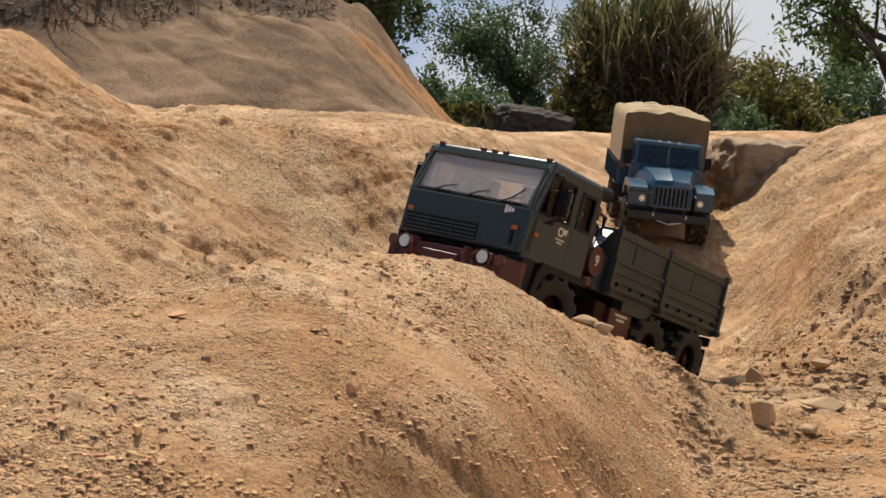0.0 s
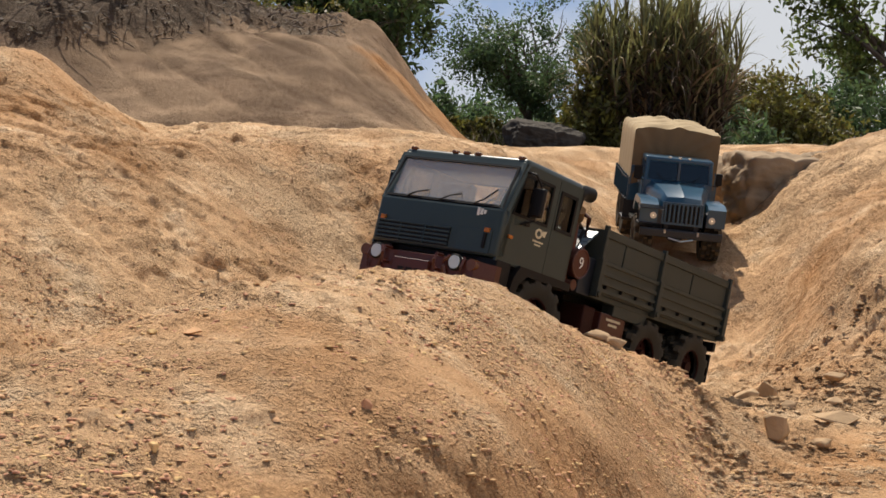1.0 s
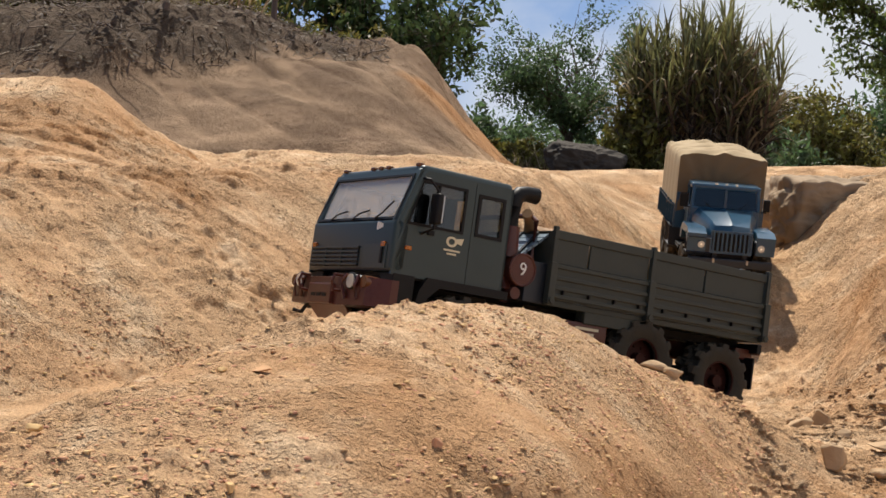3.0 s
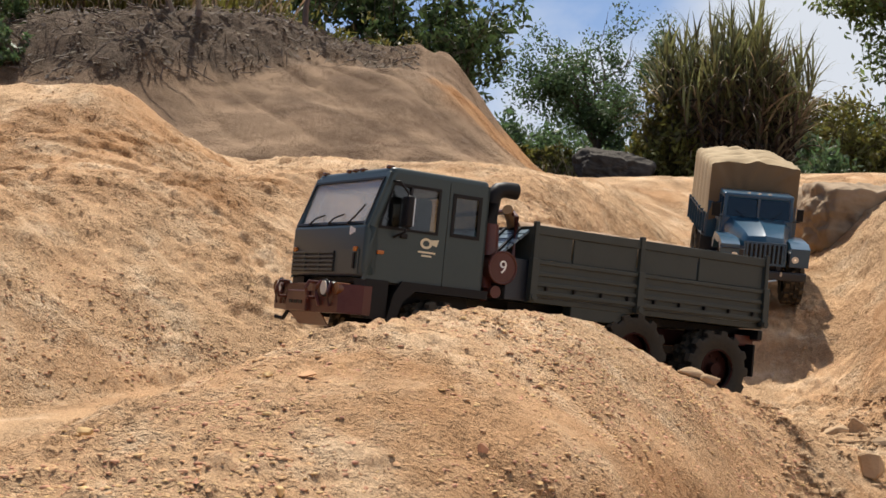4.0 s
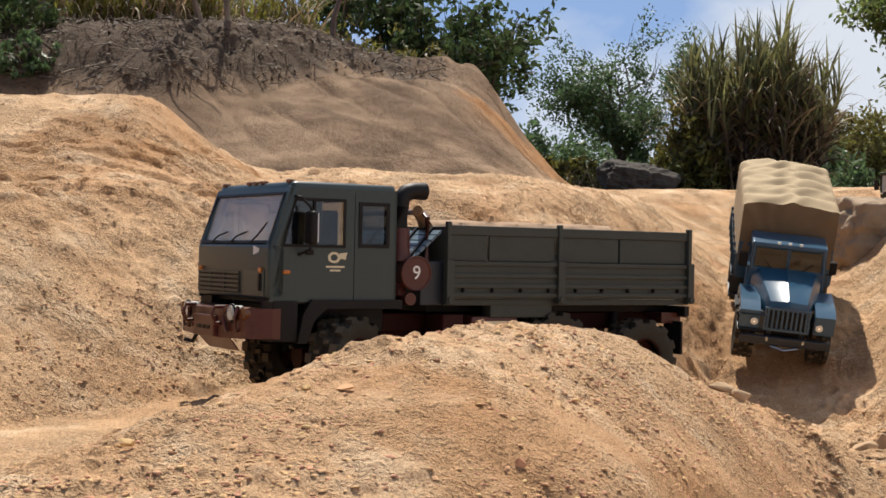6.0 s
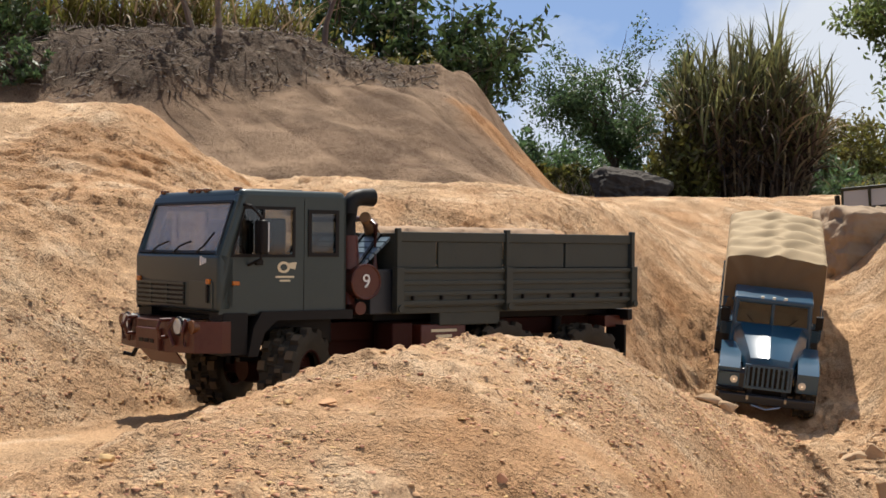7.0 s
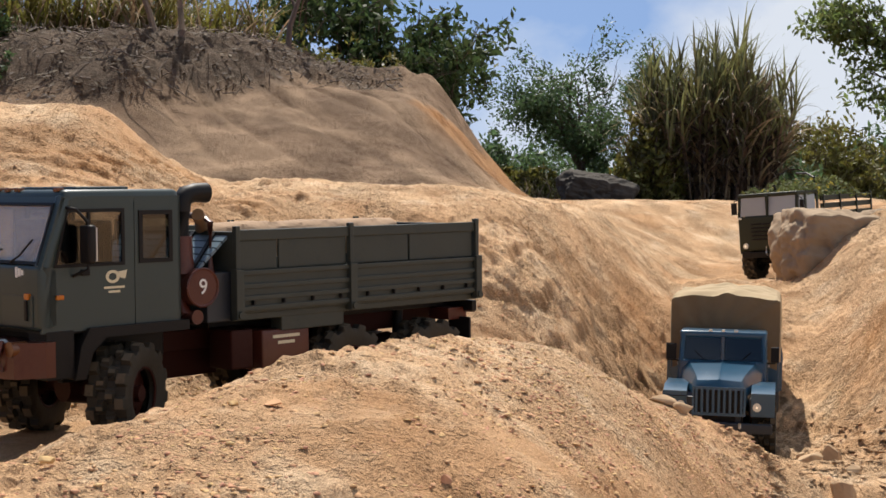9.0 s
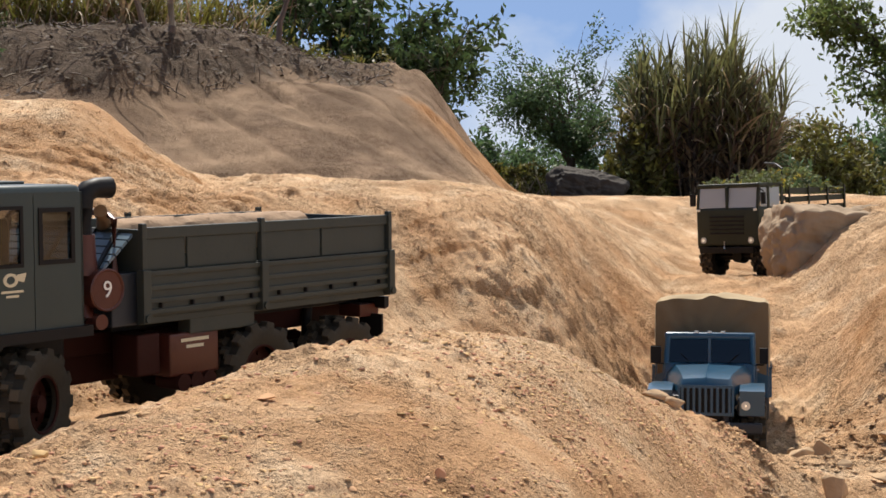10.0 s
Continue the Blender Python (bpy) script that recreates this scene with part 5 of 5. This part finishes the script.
def branches(bm, rng, start, way, length, r, depth, tips):
    """Tapered limbs that fork; the ends of the last ones are where leaves hang."""
    pts, rs, p, d = [start.copy()], [r], start.copy(), way.copy()
    n = 5
    for k in range(n):
        d = unit(d + rng.normal(0, .16, 3) + np.array([0, 0, .05]))
        p = p + d * length / n
        pts.append(p.copy())
        rs.append(r * (1 - .55 * (k + 1) / n))
        if depth <= 1:
            tips.append(p.copy())
    pipe(bm, [Vector(q) for q in pts], rs, seg=6)
    if depth > 0:
        for k in range(3 if depth > 1 else 4):
            i = rng.randint(2, n + 1)
            side = unit(d + rng.normal(0, .75, 3))
            branches(bm, rng, pts[i], side, length * rng.uniform(.55, .8), rs[i] * .75, depth - 1, tips)


def tree(name, seed, base, height, lean, leaf, leaves, leaf_mat, spread, label, crown_low=0.0, group="trees behind the hill"):
    rng = np.random.RandomState(seed)
    t = thing(name, label, "tree", group)
    bm, tips = bmesh.new(), []
    b = np.array(base, float)
    top = height * .42
    branches(bm, rng, b - np.array([0, 0, .1]), unit(np.array([lean[0], lean[1], 1.0])), top, height * .026, 3, tips)
    for k in range(3):
        branches(bm, rng, b + np.array([0, 0, top * rng.uniform(.35, .8)]), unit(np.array([rng.normal(0, .8), rng.normal(0, .8), .8])), height * .34, height * .015, 2, tips)
    part("trunk", bm, WOOD, t, "dark crooked trunk and limbs", True)
    tips = np.array(tips)
    c = tips.mean(0)
    tips = c + (tips - c) * np.array(spread)
    tips = tips[tips[:, 2] > b[2] + crown_low]
    pick = tips[rng.randint(0, len(tips), leaves // 7)]
    cen = np.repeat(pick, 7, 0) + rng.normal(0, height * .026, (len(pick) * 7, 3))
    n = len(cen)
    al = unit(rng.normal(0, 1, (n, 3)) + np.array([0, 0, -.5]))
    sd = unit(np.cross(al, rng.normal(0, 1, (n, 3))))
    v, f = quads_of(cen, al, sd, leaf * rng.uniform(.7, 1.4, n), leaf * .45 * rng.uniform(.7, 1.3, n))
    ob = new("crown", quick_mesh("crown", v, f, leaf_mat))
    ob.parent = t
    tagged(ob, "many small green leaves in open clumps")
    return t


def blades(rng, n, base_fn, length, width, lean, droop, seg=6):
    """Arching grass blades as tapering strips."""
    b = base_fn(n)
    L = length[0] + (length[1] - length[0]) * rng.uniform(0, 1, n)
    az = rng.uniform(0, 6.28, n)
    out = np.stack([np.cos(az), np.sin(az), np.zeros(n)], 1)
    tilt = rng.uniform(lean[0], lean[1], n)
    dr = rng.uniform(droop[0], droop[1], n)
    side = np.stack([-np.sin(az), np.cos(az), np.zeros(n)], 1)
    side = unit(side + rng.normal(0, .5, (n, 3)) * np.array([1, 1, .2]))
    p, rows = b.copy(), []
    for k in range(seg + 1):
        u = k / seg
        w = width * (1 - u ** 1.6) * (0.7 + 0.3 * math.sin(u * 3.1)) + 0.0008
        rows.append((p - side * w / 2, p + side * w / 2))
        ang = tilt + dr * u ** 1.7
        p = p + (out * np.sin(ang)[:, None] + np.array([0, 0, 1]) * np.cos(ang)[:, None]) * (L / seg)[:, None]
    v = np.stack([q for r in rows for q in r], 1)
    m = 2 * (seg + 1)
    strip = np.array([(2 * k, 2 * k + 1, 2 * k + 3, 2 * k + 2) for k in range(seg)])
    f = (strip[None] + m * np.arange(n)[:, None, None]).reshape(-1, 4)
    return v.reshape(-1, 3), f


def clump(name, seed, centre, radius, n, length, width, mats, label, lean=(0.02, 0.5), droop=(0.2, 1.6), category="grass"):
    """A tussock of several sorts of blades, green ones and dry ones."""
    rng = np.random.RandomState(seed)
    t = thing(name, label, category, "plants")

    def foot(k):
        a, r = rng.uniform(0, 6.28, k), radius[0] * np.sqrt(rng.uniform(0, 1, k))
        x, y = centre[0] + r * np.cos(a), centre[1] + r * np.sin(a) * radius[1] / radius[0]
        return np.stack([x, y, np.full(k, centre[2])], 1)
    for nm, mat, share, ll, dd in mats:
        v, f = blades(rng, int(n * share), foot, (length[0] * ll, length[1] * ll), width, (lean[0], lean[1] * dd), (droop[0] * dd, droop[1] * dd))
        ob = new(nm, quick_mesh(nm, v, f, mat))
        ob.parent = t
        tagged(ob, "long dry drooping blades" if "dry" in nm else "long green arching blades")
    return t


def bush(name, seed, centre, size, n, leaf, mat, label, category="bush", core=True):
    rng = np.random.RandomState(seed)
    t = thing(name, label, category, "plants")
    bm = bmesh.new()
    for k in range(14):
        d = unit(np.array([rng.normal(0, .6), rng.normal(0, .6), 1.0]))
        e = np.array(centre) + d * np.array(size) * rng.uniform(.6, 1.0)
        m = (np.array(centre) + e) / 2 + rng.normal(0, .04, 3)
        pipe(bm, [Vector((centre[0] + d[0] * .05, centre[1] + d[1] * .05, centre[2] - .05)), Vector(m), Vector(e)], [.014, .009, .004], seg=5)
    part("stem", bm, WOOD, t)
    k = n // 12
    lump = unit(rng.normal(0, 1, (k, 3))) * (rng.uniform(.15, 1, k) ** .45)[:, None]
    lump[:, 2] = np.abs(lump[:, 2])
    lump = lump * (1 + .28 * np.sin(lump[:, :1] * 9 + seed) * np.cos(lump[:, 1:2] * 7))
    cen = np.repeat(lump * np.array(size) + np.array(centre), 12, 0) + rng.normal(0, .07 * max(size), (k * 12, 3)) * .6
    al = unit(rng.normal(0, 1, (len(cen), 3)) + np.array([0, 0, .6]))
    sd = unit(np.cross(al, rng.normal(0, 1, (len(cen), 3))))
    v, f = quads_of(cen, al, sd, leaf * rng.uniform(.6, 1.5, len(cen)), leaf * .35 * rng.uniform(.7, 1.3, len(cen)))
    ob = new("foliage", quick_mesh("foliage", v, f, mat))
    ob.parent = t
    return t


def reed_bed(seed, centre, radius, n, height):
    """Leaning canes with long leaves that arch out along their whole height; the lower leaves hang dry."""
    rng = np.random.RandomState(seed)
    t = thing("reed_clump", "tall dense clump of reed grass, green tops over dry hanging leaves", "grass", "plants")
    a, r = rng.uniform(0, 6.28, n), np.sqrt(rng.uniform(0, 1, n))
    out = np.stack([np.cos(a), np.sin(a), np.zeros(n)], 1)
    root = np.array(centre) + out * (r[:, None] * np.array([radius, radius * .8, 0]))
    h = height * (1.0 - .38 * r ** 2) * rng.uniform(.72, 1.06, n)
    head = root + out * (h * r * rng.uniform(.10, .42, n))[:, None] + np.array([0, 0, 1]) * h[:, None] + rng.normal(0, .05, (n, 3)) * np.array([1, 1, 0])
    bm = bmesh.new()
    for p, q in zip(root, head):
        pipe(bm, [Vector(p), Vector(p + (q - p) * .5) + Vector((0, 0, .03)), Vector(q)], [.010, .008, .003], seg=5)
    part("cane", bm, DRY, t, "pale jointed canes")

    def spots(low, high):
        def foot(k):
            i, u = rng.randint(0, n, k), rng.uniform(low, high, k)
            return root[i] + (head[i] - root[i]) * u[:, None]
        return foot
    for nm, mat, k, low, high, length, width, lean, droop, lab in (
            ("green_blade", BLADE, n * 9, .35, 1.0, (.22, .52), .022, (.05, .75), (.3, 2.0), "long green arching leaves"),
            ("upright_blade", BLADE, n * 3, .80, 1.0, (.20, .38), .020, (.0, .35), (.1, 1.1), "upright green leaf tips"),
            ("dry_blade", DRY, n * 6, .12, .85, (.25, .55), .022, (.3, 1.2), (1.0, 2.4), "dry brown hanging leaves"),
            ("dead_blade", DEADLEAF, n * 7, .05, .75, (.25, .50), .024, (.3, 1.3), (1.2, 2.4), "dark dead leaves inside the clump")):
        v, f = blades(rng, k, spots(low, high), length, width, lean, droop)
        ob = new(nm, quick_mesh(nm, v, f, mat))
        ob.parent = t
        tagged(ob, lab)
    return t


reed_bed(21, (2.31, 10.9, 0.32), .44, 200, 1.10)
tree("shrubby_tree", 5, (1.50, 11.9, 0.34), 1.62, (-.30, 0), .036, 15000, LEAF, (1.65, 1.0, 1.15), "small open-crowned tree with crooked dark limbs", .12)
tree("broadleaf_tree", 9, (-0.25, 9.9, 0.30), 2.1, (.10, 0), .070, 7000, LEAF2, (1.15, .8, .9), "dark broad-leaved tree rising behind the hill", .25)
tree("broadleaf_tree", 14, (0.10, 9.7, 0.30), 1.6, (.12, 0), .060, 3400, LEAF2, (1.0, .8, .9), "dark broad-leaved tree at the end of the hill", .2)
tree("overhanging_tree", 17, (5.95, 15.5, 0.4), 3.2, (-.20, 0), .088, 9500, SPRING, (1.1, .8, 1.45), "light green tree reaching in over the bushes", .3)
for k, (x, y, z, sx, sy, sz, n, mat, nm, lab) in enumerate([
        (3.55, 13.0, 0.35, .95, .6, .70, 6500, SHRUB, "bush", "dense olive-green bush beside the reeds"), (2.95, 12.4, 0.25, .7, .5, .55, 4200, LEAF, "bush", "dark low thicket beside the reeds"),
        (1.80, 10.7, 0.30, .26, .25, .62, 2600, SHRUB, "bush", "yellow-green bush beside the reeds"), (1.00, 11.7, 0.35, .32, .3, .30, 1700, SHRUB, "bush", "low yellow-green bush by the boulder"),
        (2.35, 11.5, 0.30, .95, .5, .42, 5200, LEAF, "bush", "dark undergrowth beneath the reeds"), (4.7, 14.0, 0.35, .9, .6, .75, 4200, LEAF, "bush", "dark green bush at the edge of the clearing"),
        (0.55, 12.6, 0.35, .8, .5, .55, 4200, LEAF, "bush", "distant dark green bushes below the trees"), (1.45, 14.5, 0.40, 1.5, .6, .55, 5200, LEAF, "bush", "distant dark green bushes below the trees"),
        (-1.05, 6.55, 0.98, .55, .40, .42, 4600, SHRUB, "bush", "yellow-green bush on the crest of the hill"), (-0.35, 6.9, 0.95, .45, .35, .38, 3600, SHRUB, "bush", "yellow-green bush on the crest of the hill"),
        (-1.85, 6.2, 0.95, .55, .40, .55, 4600, LEAF, "bush", "dark green bush on the crest of the hill"), (-1.42, 4.95, 0.70, .12, .12, .15, 900, LEAF, "bush", "small bright green shrub at the bank"), (-1.62, 5.25, 0.80, .28, .22, .34, 2600, LEAF2, "bush", "dark green bush hanging over the bank")]):
    bush(nm, 60 + k, (x, y, min(z, floor_at(x, y))), (sx, sy, sz), int(n * (1.7 if y > 8 else 1.2)), .070 if y > 8 else .034, mat, lab)
for k, (x, y, z, n, L) in enumerate([(-1.55, 5.75, .96, 420, .55), (-1.15, 5.85, 1.0, 420, .50), (-0.80, 6.05, 1.0, 300, .42), (-2.05, 5.6, .92, 420, .60), (1.08, 11.2, .36, 160, .34)]):
    clump("grass_tuft", 80 + k, (x, y, min(z, floor_at(x, y))), (.26, .16), n, (L * .5, L), .011, [("green_blade", SHRUB, .6, 1.0, 1.2), ("dry_blade", DRY, .4, .9, 1.7)], "yellow-green arching grass on the bank", (.05, .7), (.3, 1.9))


def dead_tree(x, y, lean, height, seed):
    rng = np.random.RandomState(seed)
    t = thing("dead_tree", "thin bare brown trunk on the littered bank", "tree", "plants")
    bm = bmesh.new()
    z = floor_at(x, y)
    branches(bm, rng, np.array([x, y, z - .06]), unit(np.array([lean, .05, 1.0])), height, .015, 1, [])
    part("trunk", bm, TWIG, t, "", True)


dead_tree(-0.80, 5.22, -.05, .40, 3)
dead_tree(-0.86, 5.25, -.55, .42, 5)
dead_tree(-0.48, 5.80, .25, .40, 8)


def litter():
    """Dead twigs and roots strewn over the dark bank."""
    rng = np.random.RandomState(31)
    n = 1300
    x, y = rng.uniform(-1.7, 0.0, n), rng.uniform(4.75, 6.2, n)
    z = land(x, y)
    ok = y - 4.70 - 0.92 * ease(-0.95, -0.05, x) > 0.02
    x, y, z = x[ok], y[ok], z[ok]
    n = len(x)
    c = np.stack([x, y, z + .012], 1)
    al = unit(np.stack([rng.normal(0, 1, n), rng.normal(0, .6, n), rng.normal(0, .35, n)], 1))
    L, w = rng.uniform(.012, .055, n) , rng.uniform(.0010, .0030, n)
    s1 = unit(np.cross(al, np.array([0, 0, 1.0])))
    s2 = np.cross(al, s1)
    v, f = [], []
    ring = [(1, 0), (-.5, .87), (-.5, -.87)]
    ends = [c - al * L[:, None] / 2, c + al * L[:, None] / 2 + np.array([0, 0, .01])]
    v = np.stack([e + (s1 * a + s2 * b) * w[:, None] for e in ends for a, b in ring], 1).reshape(-1, 3)
    quad = np.array([(0, 1, 4, 3), (1, 2, 5, 4), (2, 0, 3, 5)])
    f = (quad[None] + 6 * np.arange(n)[:, None, None]).reshape(-1, 4)
    tagged(new("twig_litter", quick_mesh("twig_litter", v, f, TWIG)), "dead twigs and roots strewn over the dark bank", "litter", kind="stuff")
    n = 1700
    x, y = rng.uniform(-1.7, 0.0, n), rng.uniform(4.75, 6.2, n)
    ok = y - 4.70 - 0.92 * ease(-0.95, -0.05, x) > 0.06 + 0.10 * grain(x, y, 0.12, 33)
    x, y = x[ok], y[ok]
    n = len(x)
    al = unit(np.stack([rng.normal(0, 1, n), rng.normal(0, .7, n), rng.normal(0, .45, n)], 1))
    sd = unit(np.cross(al, unit(rng.normal(0, .35, (n, 3)) + np.array([0, -.5, 1.0]))))
    v, f = quads_of(np.stack([x, y, land(x, y) + .007], 1), al, sd, rng.uniform(.012, .040, n), rng.uniform(.006, .016, n))
    tagged(new("leaf_litter", quick_mesh("leaf_litter", v, f, LITTER)), "grey-brown fallen leaves lying on the dark bank", "litter", kind="stuff")


litter()


# ---- what moves ----
# seconds, x, y, z of the ground under the front axle, heading, pitch (nose down), roll
CARGO_ROWS = [
    (0.0, 0.271, 2.368, -0.046, 231.4, -15.6, -7.3), (0.5, 0.249, 2.311, -0.037, 231.2, -15.2, -6.3), (1.0, 0.215, 2.271, -0.026, 228.9, -14.9, -4.6),
    (1.5, 0.183, 2.244, -0.016, 226.4, -14.4, -2.3), (2.0, 0.142, 2.217, -0.011, 221.6, -13.2, 0.8), (2.5, 0.090, 2.190, -0.007, 215.1, -12.0, 2.1),
    (4.0, -0.031, 2.141, 0.007, 208.8, -8.1, 2.3), (4.5, -0.076, 2.129, 0.008, 209.5, -5.3, 2.9), (5.0, -0.118, 2.109, 0.008, 209.9, -3.5, 2.5),
    (6.5, -0.215, 2.035, 0.016, 214.4, -1.8, 1.1), (7.0, -0.239, 2.003, 0.018, 217.0, -1.3, 1.1), (7.5, -0.272, 1.950, 0.020, 219.4, -0.7, 1.5),
    (8.0, -0.305, 1.888, 0.023, 222.0, -0.5, 1.4), (8.5, -0.338, 1.848, 0.023, 224.0, 0.2, 0.9), (9.0, -0.371, 1.800, 0.021, 225.8, 1.0, -0.1),
    (9.5, -0.401, 1.740, 0.021, 228.1, 1.7, -0.8), (10.0, -0.455, 1.669, 0.019, 231.0, 1.7, -0.9)]
CANVAS_ROWS = [
    (0.0, 0.881, 3.785, 0.033, 264.0, 4.8, -6.2), (1.0, 0.876, 3.760, 0.028, 264.4, 5.4, -6.0), (2.5, 0.869, 3.730, 0.024, 264.7, 5.8, -5.4),
    (4.5, 0.851, 3.643, 0.010, 265.4, 7.0, -5.0), (5.2, 0.840, 3.585, -0.012, 264.4, 8.5, -4.8), (6.0, 0.808, 3.500, -0.075, 260.0, 17.0, -6.5),
    (6.5, 0.786, 3.435, -0.133, 257.2, 21.0, -7.5), (7.0, 0.762, 3.345, -0.174, 257.2, 15.0, -5.5), (7.5, 0.738, 3.242, -0.190, 257.0, 7.8, -3.4),
    (8.5, 0.691, 3.035, -0.203, 256.0, 1.4, -1.4), (10.0, 0.634, 2.804, -0.197, 255.6, -4.2, 0.6)]
GREEN_ROWS = [
    (0.0, 3.00, 6.22, 0.23, 202, 0, -2), (4.0, 2.25, 5.92, 0.155, 205, 2, 1), (6.0, 1.86, 5.70, 0.12, 220, 3, 3), (7.5, 1.615, 5.42, 0.080, 232, 3, 6),
    (8.0, 1.53, 5.33, 0.072, 231, 3, 7), (8.5, 1.42, 5.14, 0.070, 228, 3, 5), (9.0, 1.315, 4.97, 0.068, 226, 2.5, 3.5), (9.5, 1.215, 4.79, 0.074, 225, 2, 2), (10.0, 1.125, 4.62, 0.078, 224, 2, 1.5)]


def drive(truck, wheels, rows, steer=((0, 0), (10, 0))):
    """The truck along its rows, and each wheel turned by the way that it has rolled."""
    walk(truck, [(t, pose(x, y, z, roll, pitch, head)) for t, x, y, z, head, pitch, roll in rows])
    steps = [0.25 * k for k in range(41)]
    ts = [r[0] for r in rows]
    px, py, pz = (np.interp(steps, ts, [r[k] for r in rows]) for k in (1, 2, 3))
    rolled = np.concatenate([[0], np.cumsum(np.sqrt(np.diff(px) ** 2 + np.diff(py) ** 2 + np.diff(pz) ** 2))])
    body = [pose(*[float(np.interp(s, ts, [r[k] for r in rows])) for k in (1, 2, 3, 6, 5, 4)]) for s in steps]
    for w, x, y, z, r in wheels:
        # the springs let each wheel follow the ground a little way
        feet = [m @ Vector((x, y, z - r)) for m in body]
        gaps = [0.6 * min(0.026, max(-0.034, f.z - floor_at(f.x, f.y) + 0.003)) for f in feet]
        gaps = [sum(gaps[max(0, k - 1):k + 2]) / len(gaps[max(0, k - 1):k + 2]) for k in range(len(gaps))]
        walk(w, [(s, pose(x, y, z - g) @ Matrix.Rotation(radians(float(np.interp(s, *zip(*steer)))) if x == 0 else 0, 4, "Z") @ Matrix.Rotation(d / r, 4, "Y")) for s, d, g in zip(steps, rolled, gaps)])


def motions():
    drive(TRUCK, TRUCK_WHEELS, CARGO_ROWS, ((0, -8), (2.5, -4), (4, 10), (5, 20), (6.5, 30), (8.5, 32), (10, 24)))
    drive(CANVAS_TRUCK, CANVAS_WHEELS, CANVAS_ROWS)
    drive(GREEN_TRUCK, GREEN_WHEELS, GREEN_ROWS)


motions()
